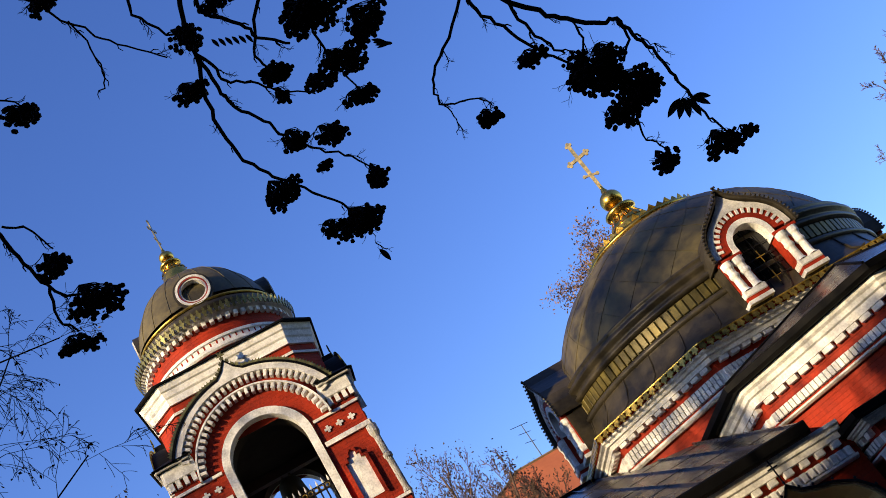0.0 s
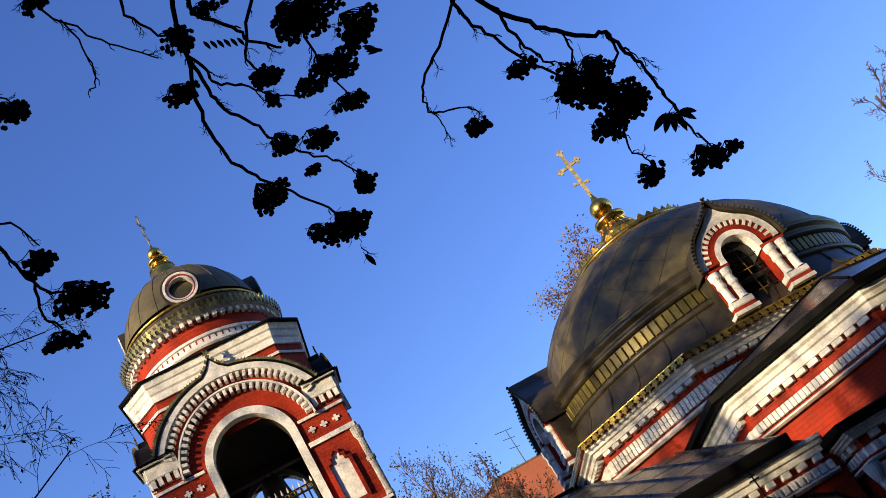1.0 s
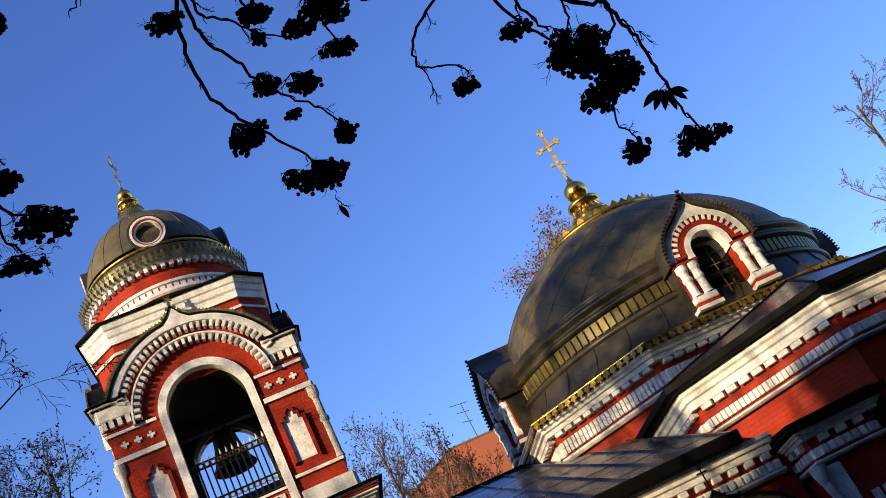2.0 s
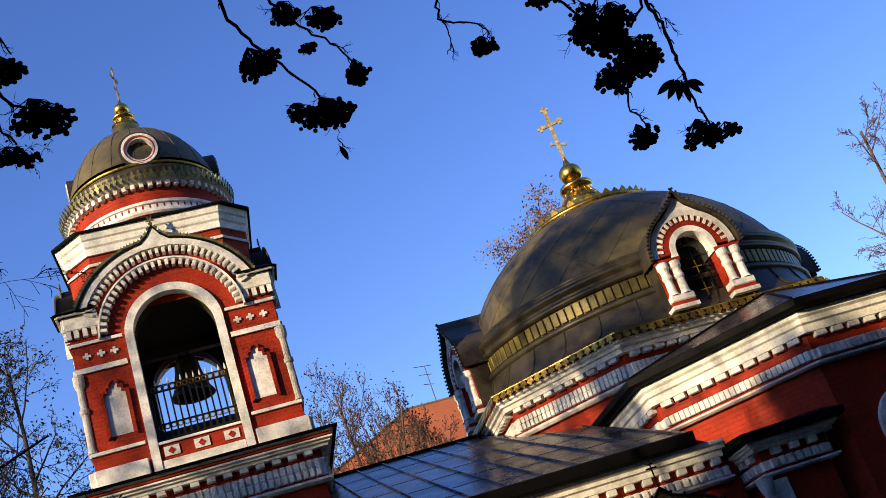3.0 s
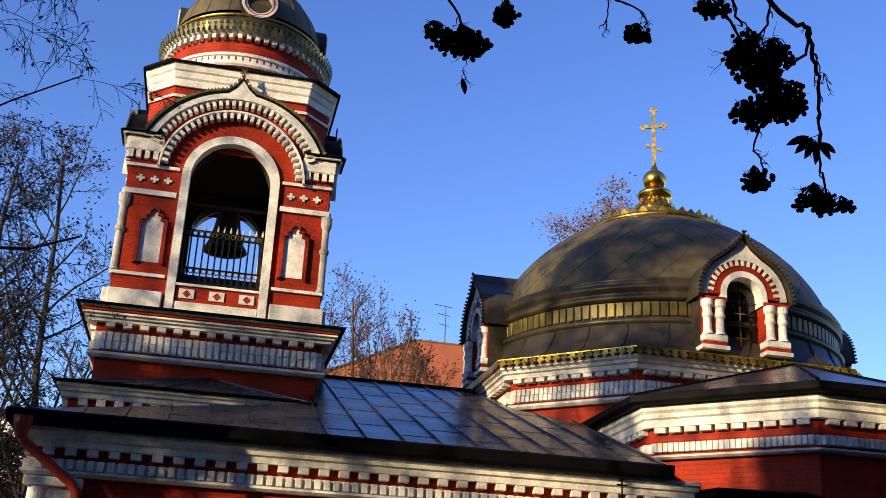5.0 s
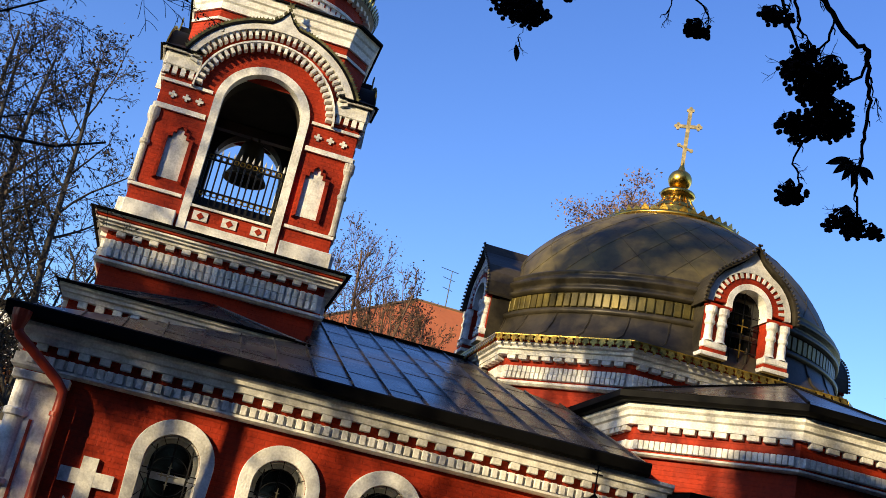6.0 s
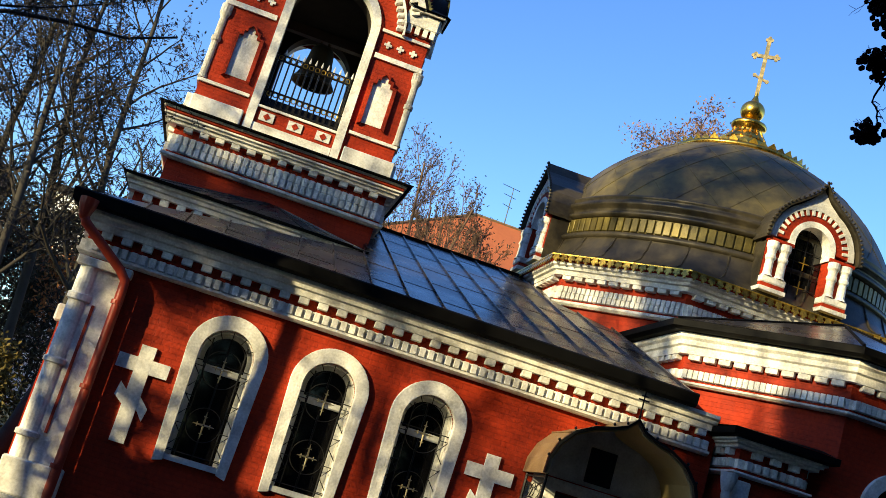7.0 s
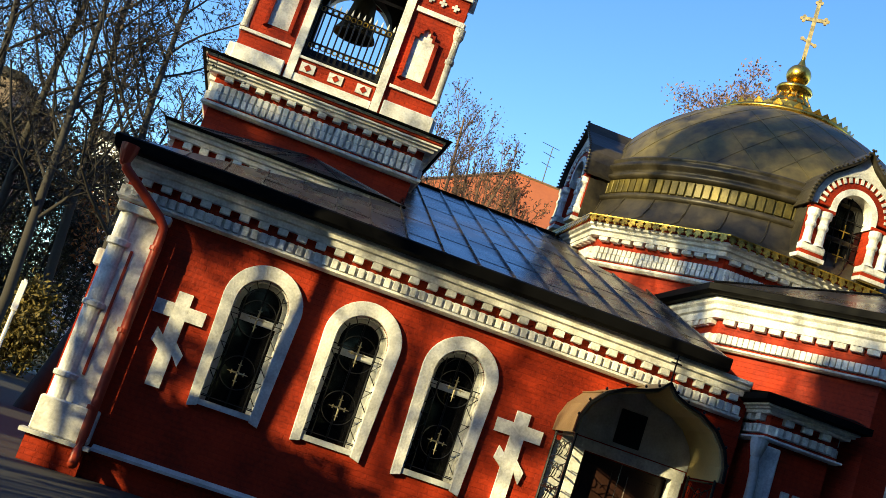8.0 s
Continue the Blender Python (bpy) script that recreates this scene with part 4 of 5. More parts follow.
        part("string_course", boxes((xs[0], xs[1], -0.05, 0.05, 8.03, 8.09), m=m), WHITE, f)
        part("white_plinth", bevelled(boxes((xs[0] , xs[1] + (0.05 if s > 0 else 0) - 0.0, -0.12, 0.05, 7.38, 7.74), m=m), 0.015), WHITE, f)
        for q in (1.17, 1.42, 1.68):
            bm = boxes((s * q - 0.075, s * q + 0.075, -0.03, 0.02, 9.945, 9.995), (s * q - 0.025, s * q + 0.025, -0.03, 0.02, 9.90, 9.943), (s * q - 0.025, s * q + 0.025, -0.03, 0.02, 9.997, 10.04), m=m)
            part("brick_cross", bm, WHITE, f, "small white brick cross")
        cx = s * 1.33
        niche = [(cx - 0.20, 8.32), (cx + 0.20, 8.32), (cx + 0.20, 9.14), (cx + 0.13, 9.14), (cx + 0.13, 9.24), (cx + 0.07, 9.24), (cx + 0.07, 9.31), (cx, 9.37), (cx - 0.07, 9.31), (cx - 0.07, 9.24), (cx - 0.13, 9.24), (cx - 0.13, 9.14), (cx - 0.20, 9.14)]
        frame_out = [(cx + (x - cx) * 1.5, 8.85 + (z - 8.85) * 1.16) for x, z in niche]
        part("niche_panel", prism(bmesh.new(), niche, -0.012, 0.02, m), WHITE, f, "whitewashed niche panel")
        bm = bmesh.new()
        nn = niche[1:] + [niche[0]]
        ff = [(cx + (x - cx) * 1.35, 8.85 + (z - 8.85) * 1.1) for x, z in nn]
        ring(bm, nn, ff, -0.07, 0.02, m)
        part("niche_frame", bm, RED, f)
        part("corner_shaft", lathe(bmesh.new(), [(0.09, 8.1), (0.07, 8.2), (0.07, 8.85), (0.095, 8.88), (0.095, 8.95), (0.07, 8.98), (0.07, 9.35), (0.11, 9.45), (0.11, 9.62)], 12, m @ pose(s * (H - 0.02), 0.02, 0)), WHITE, f)
    part("sill_panel", boxes((-0.76, 0.76, -0.02, 0.4, 7.62, 7.93), m=m), RED, f)
    part("sill", boxes((-0.77, 0.77, -0.06, 0.5, 7.93, 7.975), m=m), WHITE, f)
    part("sill_foot", boxes((-0.76, 0.76, -0.05, 0.4, 7.42, 7.62), m=m), WHITE, f)
    for q in (-0.55, 0.0, 0.55):
        part("panel_tile", boxes((q - 0.14, q + 0.14, -0.045, 0.02, 7.69, 7.87), m=m), WHITE, f)
        part("tile_diamond", prism(bmesh.new(), [(q - 0.07, 7.78), (q, 7.71), (q + 0.07, 7.78), (q, 7.85)], -0.055, -0.03, m), RED, f)
    # railing in the opening
    rail = part("railing", tube(bmesh.new(), [m @ Vector((-0.77, 0.12, 9.1)), m @ Vector((0.77, 0.12, 9.1))], 0.014, sides=5), IRON, f, "black iron railing with gilt rings and spear tips")
    for z in (8.06, 8.34, 8.98):
        part("rail_bar", tube(bmesh.new(), [m @ Vector((-0.77, 0.12, z)), m @ Vector((0.77, 0.12, z))], 0.02, sides=5), IRON, rail)
    part("kick_plate", boxes((-0.77, 0.77, 0.15, 0.16, 7.99, 8.21), m=m), IRON, rail)
    for i in range(13):
        x = -0.72 + 0.12 * i
        part("rail_bar", tube(bmesh.new(), [m @ Vector((x, 0.12, 7.98)), m @ Vector((x, 0.12, 9.1))], 0.017, sides=5), IRON, rail)
    for i in range(12):
        x = -0.66 + 0.12 * i
        for z, mm in ((9.04, OLDGOLD), (8.29, OLDGOLD)):
            bm = tube(bmesh.new(), [(x + 0.045 * math.cos(a * math.pi / 5), 0.12, z + 0.045 * math.sin(a * math.pi / 5)) for a in range(11)], 0.012, sides=4)
            bmesh.ops.transform(bm, matrix=m, verts=bm.verts)
            part("rail_ring", bm, mm, rail)
        part("spear_tip", lathe(bmesh.new(), [(0.012, 9.1), (0.022, 9.14), (0.0, 9.24)], 6, m @ pose(x + 0.06, 0.12, 0)), GREYW, rail)
    # dark shoulder roofs
    for s in (-1, 1):
        c0 = [(s * (H + 0.2), -0.24, 10.853), (s * 1.3, -0.24, 10.853), (s * 1.3, 0.6, 11.35), (s * (H + 0.2), 0.6, 10.853)]
        part("shoulder_roof", hull(bmesh.new(), [m @ Vector(p) for p in (c0[0], c0[1], c0[2])], [m @ Vector(p) for p in (c0[0], c0[2], c0[3])]), BLACK, f)

# floor and vault are coloured as the unlit belfry interior
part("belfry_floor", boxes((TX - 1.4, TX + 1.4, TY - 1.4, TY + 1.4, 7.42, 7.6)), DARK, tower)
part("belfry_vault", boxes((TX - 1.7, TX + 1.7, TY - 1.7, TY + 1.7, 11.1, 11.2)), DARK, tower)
part("bell_beam", boxes((TX - 1.6, TX + 1.6, TY - 0.09, TY + 0.09, 10.32, 10.52)), WOOD, tower)
bell = thing("church_bell", (TX - 0.05, TY, 10.0), "large dark bronze bell hanging in the belfry", "bell")
part("bell_body", lathe(bmesh.new(), [(0.0, 10.22), (0.18, 10.21), (0.24, 10.12), (0.27, 9.9), (0.32, 9.65), (0.38, 9.5), (0.44, 9.41), (0.46, 9.36), (0.41, 9.36), (0.3, 9.6), (0.0, 10.1)], 36, pose(TX + 0.03, TY, 0)), BRONZE, bell, smooth=True)
part("bell_loop", tube(bmesh.new(), [(TX - 0.07, TY, 10.2), (TX - 0.05, TY, 10.36), (TX + 0.1, TY, 10.36), (TX + 0.12, TY, 10.2)], 0.035), BRONZE, bell)
part("clapper", lathe(bmesh.new(), [(0.015, 10.0), (0.015, 9.4), (0.06, 9.34), (0.06, 9.28), (0.0, 9.22)], 12, pose(TX + 0.03, TY, 0)), IRON, bell)

part("upper_tier", tier(cut_square(1.78, 0.48), 10.75, 12.10, False), RED, tower)
part("tier_line", sweep(bmesh.new(), rect(0.04, 11.84, 11.90), cut_square(1.78, 0.48), True), WHITE, tower)
part("tier_ledge", sweep(bmesh.new(), [(-0.05, 12.08), (0.05, 12.08), (0.06, 12.22), (0.09, 12.26), (0.11, 12.37), (0.14, 12.40), (0.17, 12.53), (-0.05, 12.53)], cut_square(1.78, 0.48), True), WHITE, tower, "stepped white stone ledge")
part("tier_sheet", tier(cut_square(2.0, 0.54), 12.533, 12.57), BLACK, tower)
dm = pose(TX, TY, 0)
part("drum", lathe(bmesh.new(), [(1.62, 12.5), (1.62, 13.65)], 72, dm), RED, tower)
part("drum_band", lathe(bmesh.new(), [(1.60, 12.80), (1.66, 12.80), (1.69, 12.84), (1.69, 12.91), (1.655, 12.92), (1.655, 13.02), (1.69, 13.03), (1.69, 13.09), (1.60, 13.10)], 72, dm), WHITE, tower, "white band with small slots")
slot = mesh_of("band_slot", boxes((-0.016, 0.016, -0.006, 0.03, 12.93, 13.01)), RED)
for i in range(72):
    piece("band_slot", slot, dm @ pose(0, 0, 0, 0, 0, 5 * i + 2.5) @ pose(0, -1.652, 0), tower)
part("drum_cornice", lathe(bmesh.new(), [(1.60, 13.50), (1.70, 13.51), (1.78, 13.56), (1.82, 13.60), (1.82, 13.64), (1.66, 13.68)], 72, dm), WHITE, tower, "white drum cornice", smooth=False)
blk = mesh_of("drum_block", bevelled(boxes((-0.045, 0.045, -0.11, 0.02, 13.40, 13.505)), 0.006), WHITE)
for i in range(60):
    piece("drum_block", blk, dm @ pose(0, 0, 0, 0, 0, 6 * i) @ pose(0, -1.63, 0), tower)
tc = mesh_of("crest_leaf", prism(bmesh.new(), [(-0.022, -0.03), (0.022, -0.03), (0.028, 0.03), (0.052, 0.05), (0.05, 0.09), (0.022, 0.095), (0.03, 0.14), (0, 0.19), (-0.03, 0.14), (-0.022, 0.095), (-0.05, 0.09), (-0.052, 0.05), (-0.028, 0.03)], -0.012, 0.012), MOSSY)
for i in range(90):
    piece("crest_leaf", tc, dm @ pose(0, 0, 0, 0, 0, 4.0 * i) @ pose(0, -1.84, 13.56, 14), tower)
prof = [(1.80, 13.64), (1.68, 13.68), (1.60, 13.76), (1.62, 13.82), (1.66, 13.88), (1.63, 13.95), (1.61, 13.98)]
part("dome_roll", lathe(bmesh.new(), prof, 72, dm), DOMEB, tower, smooth=True)
part("gilt_roll", lathe(bmesh.new(), [(1.61, 14.0), (1.645, 14.03), (1.61, 14.07), (1.57, 14.08)], 72, dm), OLDGOLD, tower, smooth=True)
cap_r = [(1.65 * math.cos(radians(a)), 13.6 + 2.1 * math.sin(radians(a))) for a in range(15, 82, 5)]
part("dome_shell", lathe(bmesh.new(), cap_r, 72, dm), DOME, tower, "dark metal helmet dome", smooth=True)
for i in range(20):
    a = radians(18 * i)
    part("dome_seam", tube(bmesh.new(), [(TX + (r + 0.003) * math.cos(a), TY + (r + 0.003) * math.sin(a), z) for r, z in cap_r], 0.010, sides=4), DOME, tower)
for turn in (0, 90, 180, -90):
    m = pose(TX + 0.05, TY, 14.38, 0, 0, turn + 3)
    for nm, r0, r1, y0, y1, mm in (("oculus_hood", 0.37, 0.43, -1.60, -0.9, DOMEB), ("oculus_frame", 0.325, 0.375, -1.63, -1.2, WHITE), ("oculus_ring", 0.295, 0.323, -1.62, -1.2, REDPIPE), ("oculus_lip", 0.258, 0.293, -1.60, -1.2, WHITE)):
        part(nm, ring(bmesh.new(), [(r0 * math.cos(a * math.pi / 16), r0 * math.sin(a * math.pi / 16)) for a in range(33)], [(r1 * math.cos(a * math.pi / 16), r1 * math.sin(a * math.pi / 16)) for a in range(33)], y0, y1, m), mm, tower)
    # flat black disc stands for the shade inside the round opening
    part("oculus_pane", prism(bmesh.new(), [(0.26 * math.cos(a * math.pi / 12), 0.26 * math.sin(a * math.pi / 12)) for a in range(24)], -1.22, -1.2, m), BLACK, tower)
finial(tower, TX - 0.06, TY, 15.98, 0.60, 72, 15.62)

# ---- trees ----
HAZEL = mat("pale_winter_twig", (0.12, 0.072, 0.045), 0.85, vary=0.3, scale=3, fine=20)
# birch, brown and olive colours are lowered to carry the left-hand trees' shade
BIRCH = mat("birch_bark", (0.030, 0.026, 0.021), 0.85, vary=0.5, scale=5, fine=14, stain=(0.025, 0.022, 0.018))
BROWNLEAF = mat("brown_leaf", (0.034, 0.021, 0.012), 0.7, vary=0.5, scale=0.8, fine=6)
RUSTLEAF = mat("rust_leaf", (0.20, 0.115, 0.085), 0.7, vary=0.4, scale=0.8, fine=6)
AMBERLEAF = mat("amber_leaf", (0.26, 0.10, 0.03), 0.7, vary=0.4, scale=0.8, fine=6)
OLIVELEAF = mat("olive_leaf", (0.032, 0.027, 0.01), 0.7, vary=0.6, scale=0.6, fine=5)
YELLOWLEAF = mat("yellow_leaf", (0.11, 0.08, 0.014), 0.7, vary=0.4, scale=1, fine=6)
DENSE = mat("dark_evergreen_leaf", (0.022, 0.034, 0.016), 0.7, vary=0.5, scale=1, fine=8)


class Wood:
    """Gathers bars and leaves for one tree."""

    def __init__(self, seed):
        self.rng = random.Random(seed)
        self.v, self.f, self.fine_v, self.fine_f, self.tips = [], [], [], [], []

    def bar(self, pts, r0, r1, sides, fine):
        v, f = (self.fine_v, self.fine_f) if fine else (self.v, self.f)
        n = len(pts)
        for i, p in enumerate(pts):
            d = (pts[min(i + 1, n - 1)] - pts[max(i - 1, 0)]).normalized()
            u = d.cross(Vector((0.3, 0.2, 1)) if abs(d.z) < 0.9 else Vector((1, 0, 0))).normalized()
            w = d.cross(u)
            r = r0 + (r1 - r0) * i / (n - 1)
            for k in range(sides):
                a = 2 * math.pi * k / sides
                v.append(p + (u * math.cos(a) + w * math.sin(a)) * r)
            if i:
                b = len(v) - 2 * sides
                for k in range(sides):
                    j = (k + 1) % sides
                    f.append((b + k, b + j, b + sides + j, b + sides + k))

    def grow(self, p, d, length, r, level, spec):
        g = self.rng
        n = 7 if level == 0 else 5 if level == 1 else 4
        pts, q, step = [p.copy()], p.copy(), length / n
        wob = spec["wobble"] * (0.35 if level == 0 else 1)
        lift = spec["lift"][min(level, len(spec["lift"]) - 1)]
        dirs = []
        for _ in range(n):
            d = (d + Vector((g.gauss(0, wob), g.gauss(0, wob), g.gauss(0, wob) + lift))).normalized()
            q = q + d * step
            pts.append(q.copy())
            dirs.append(d.copy())
        last = spec["levels"]
        end = r * (0.25 if level == 0 else 0.4)
        self.bar(pts, r, max(end, spec["thin"]), (9, 6, 4, 3, 3)[min(level, 4)], level >= 1)
        if level >= last:
            self.tips.append(pts[-1])
            if g.random() < 0.5:
                self.tips.append(pts[len(pts) // 2])
            return
        kids = spec["kids"][level]
        start = spec["clear"] if level == 0 else 0.15
        for k in range(kids):
            f = start + (1 - start) * (k + g.random()) / kids
            f = min(f, 0.98)
            i = min(int(f * n), n - 1)
            base = pts[i].lerp(pts[i + 1], f * n - i)
            az = g.uniform(0, 2 * math.pi)
            axis = dirs[i]
            u = axis.cross(Vector((0.1, 0.3, 1)) if abs(axis.z) < 0.9 else Vector((1, 0, 0))).normalized()
            w = axis.cross(u)
            side = u * math.cos(az) + w * math.sin(az)
            ang = radians(g.uniform(*spec["angle"]))
            nd = (axis * math.cos(ang) + side * math.sin(ang)).normalized()
            taper = (1.05 - 0.75 * f) if level == 0 else (1.0 - 0.5 * f)
            self.grow(base, nd, length * spec["ratio"][level] * taper * g.uniform(0.75, 1.2), max(r * (1 - 0.7 * f) * 0.45, spec["thin"]), level + 1, spec)


def mesh_from(name, v, f, material, smooth=True):
    me = bpy.data.meshes.new(name)
    me.from_pydata([tuple(p) for p in v], [], f)
    me.materials.append(material)
    if smooth:
        me.polygons.foreach_set("use_smooth", [True] * len(f))
    return me


def leaf_cards(rng, tips, per, size, spread):
    v, f = [], []
    for t in tips:
        for _ in range(per if per >= 1 else (1 if rng.random() < per else 0)):
            c = t + Vector((rng.gauss(0, spread), rng.gauss(0, spread), rng.gauss(0, spread)))
            a = Vector((rng.gauss(0, 1), rng.gauss(0, 1), rng.gauss(0, 1))).normalized()
            b = a.cross(Vector((rng.gauss(0, 1), rng.gauss(0, 1), rng.gauss(0, 1)))).normalized()
            s = size * rng.uniform(0.6, 1.3)
            k = len(v)
            v += [c - a * s, c + b * s * 0.5 + a.cross(b) * s * 0.12, c + a * s, c - b * s * 0.5 + a.cross(b) * s * 0.12]
            f.append((k, k + 1, k + 2, k + 3))
    return v, f


SPEC = dict(levels=4, kids=(16, 6, 5, 3), ratio=(0.36, 0.5, 0.5, 0.55), angle=(28, 62), lift=(0.0, 0.10, 0.05, 0.02), wobble=0.13, clear=0.22, thin=0.006)


def tree(name, at, height, seed, label, bark, leaf=None, per=0, leaf_size=0.05, spread=0.15, lean=(0, 0), r=None, **spec):
    w = Wood(seed)
    sp = dict(SPEC, **spec)
    base = Vector((at[0], at[1], 0))
    w.grow(base - Vector((0, 0, 0.1)), Vector((lean[0], lean[1], 1)).normalized(), height, r or height * 0.011, 0, sp)
    ob = thing(name, base, label, "tree")
    t = under(new("trunk", mesh_from("trunk", w.v, w.f, bark)), ob)
    c = tagged(under(new("crown", mesh_from("crown", w.fine_v, w.fine_f, sp.get("twig", bark))), ob), kind="stuff")
    if leaf:
        v, f = leaf_cards(w.rng, w.tips, per, leaf_size, spread)
        tagged(under(new("leaves", mesh_from("leaves", v, f, leaf, False)), ob), kind="stuff")
    return ob


def polar(az, d):
    return (d * math.sin(radians(az)), d * math.cos(radians(az)))


# birches beside the tower
for i, (az, d, h) in enumerate(((-7.6, 37, 17.5), (-9.8, 40, 19.0), (-11.6, 36, 17.0), (-13.6, 41, 18.5), (-15.6, 38, 17.5), (-18.5, 42, 18.0))):
    tree("birch_tree", polar(az, d), h, 11 + i, "tall bare birch with thin hanging twigs and few leaves", BIRCH, BROWNLEAF, 0.6, 0.075, 0.2,
         kids=(20, 7, 6, 3), lift=(0, 0.10, -0.02, -0.07), thin=0.009, twig=BARK, clear=0.25)
tree("weeping_birch", polar(-21.0, 13.5), 11.5, 41, "bare weeping birch with long drooping twigs", BIRCH, BROWNLEAF, 1, 0.035, 0.06,
     kids=(13, 6, 5, 3), ratio=(0.52, 0.5, 0.55, 0.6), lift=(0, 0.06, -0.10, -0.22), thin=0.003, twig=BARK, clear=0.45)
hang = Wood(77)
trunk_at = Vector((-4.25, 9.0, 0))
hang.bar([trunk_at, trunk_at + Vector((0.1, 0.1, 3)), trunk_at + Vector((0.0, 0.2, 6)), trunk_at + Vector((0.2, 0.1, 8.5))], 0.12, 0.03, 9, False)
spray = dict(SPEC, levels=4, kids=(0, 8, 7, 4), ratio=(0.4, 0.42, 0.5, 0.6), lift=(0, 0.03, -0.10, -0.20, -0.25), thin=0.0028, angle=(25, 65), wobble=0.12)
for z0, d, ln in ((4.9, (1.0, 0.1, 0.32), 3.1), (5.7, (1.0, 0.15, 0.42), 3.2), (6.4, (1.0, -0.05, 0.30), 3.0), (7.2, (1.0, 0.1, 0.3), 3.0), (4.2, (1.0, 0.2, 0.25), 2.4)):
    hang.grow(trunk_at + Vector((0.05, 0.15, z0)), Vector(d).normalized(), ln, 0.016, 1, spray)
hb = thing("hanging_birch", trunk_at, "slender birch with long sprays of hanging twigs", "tree")
under(new("trunk", mesh_from("trunk", hang.v, hang.f, BIRCH)), hb)
tagged(under(new("crown", mesh_from("crown", hang.fine_v, hang.fine_f, BARK)), hb), kind="stuff")
lv, lf = leaf_cards(hang.rng, hang.tips, 0.35, 0.022, 0.02)
tagged(under(new("leaves", mesh_from("leaves", lv, lf, BROWNLEAF, False)), hb), kind="stuff")
tree("leaning_tree", (-3.95, 25.0), 9.0, 52, "dark leaning tree beside the church wall", BARK, None, lean=(0.22, 0.1), r=0.24, kids=(12, 5, 4, 3), clear=0.3, thin=0.007)
# behind the nave roof
for i, (az, d, h) in enumerate(((5.4, 46, 15.0), (6.9, 44, 15.2), (8.6, 47, 14.6), (10.0, 45, 13.4), (11.4, 47, 13.0), (6.2, 52, 15.5), (7.8, 41, 13.2), (9.3, 50, 14.8), (5.0, 41, 13.5))):
    tree("young_tree", polar(az, d), h, 71 + i, "slender bare tree with upright shoots and a few brown leaves", HAZEL, BROWNLEAF, 0.4, 0.06, 0.2,
         kids=(20, 7, 5, 3), ratio=(0.36, 0.5, 0.5, 0.5), lift=(0, 0.18, 0.16, 0.12), angle=(22, 48), thin=0.008, wobble=0.10)
tree("russet_tree", polar(21.5, 44), 19.6, 91, "tall tree with russet seed heads behind the dome", HAZEL, RUSTLEAF, 4, 0.07, 0.25, kids=(24, 7, 5, 2), thin=0.008, clear=0.45, ratio=(0.34, 0.5, 0.5, 0.5), lift=(0, 0.02, 0.05, 0.02), angle=(35, 75))
tree("russet_tree", polar(24.6, 46), 20.6, 98, "tall tree with russet seed heads behind the dome", HAZEL, RUSTLEAF, 3, 0.07, 0.25, kids=(22, 7, 5, 2), thin=0.008, clear=0.5, ratio=(0.32, 0.5, 0.5, 0.5), lift=(0, 0.02, 0.05, 0.02), angle=(35, 75))
tree("russet_tree", polar(19.6, 46), 19.4, 103, "tall tree with russet seed heads behind the dome", HAZEL, RUSTLEAF, 4, 0.07, 0.25, kids=(22, 7, 5, 2), thin=0.008, clear=0.5, ratio=(0.30, 0.5, 0.5, 0.5), lift=(0, 0.02, 0.05, 0.02), angle=(35, 75))
tree("bare_tree", polar(37.0, 40), 15.8, 95, "bare tree with fine pale twigs", HAZEL, None, thin=0.009, kids=(22, 7, 6, 3), ratio=(0.36, 0.5, 0.5, 0.5))
# low growth beyond the yard
for i, (az, d, h, lf) in enumerate(((-8.6, 50, 8.6, OLIVELEAF), (-10.4, 46, 8.0, OLIVELEAF), (-12.4, 48, 9.4, BROWNLEAF), (-14.6, 47, 8.6, OLIVELEAF), (-17.0, 50, 8.8, OLIVELEAF), (-9.4, 55, 9.6, BROWNLEAF), (-11.4, 54, 9.0, OLIVELEAF), (-10.6, 38, 2.6, YELLOWLEAF), (-7.4, 42, 8.5, AMBERLEAF), (-12.8, 40, 3.0, OLIVELEAF))):
    tree("shrub", polar(az, d), h, 131 + i, "autumn shrub with thin brownish leaves beyond the yard", BARK, lf, 5, 0.10, 0.3, kids=(15, 6, 4, 2), clear=0.05, ratio=(0.5, 0.5, 0.5, 0.5), angle=(25, 70), thin=0.012)
# trees on the sunny side, whose shade falls on the church


def shade(t, s):
    q = Vector(t) + to_sun * s
    return q


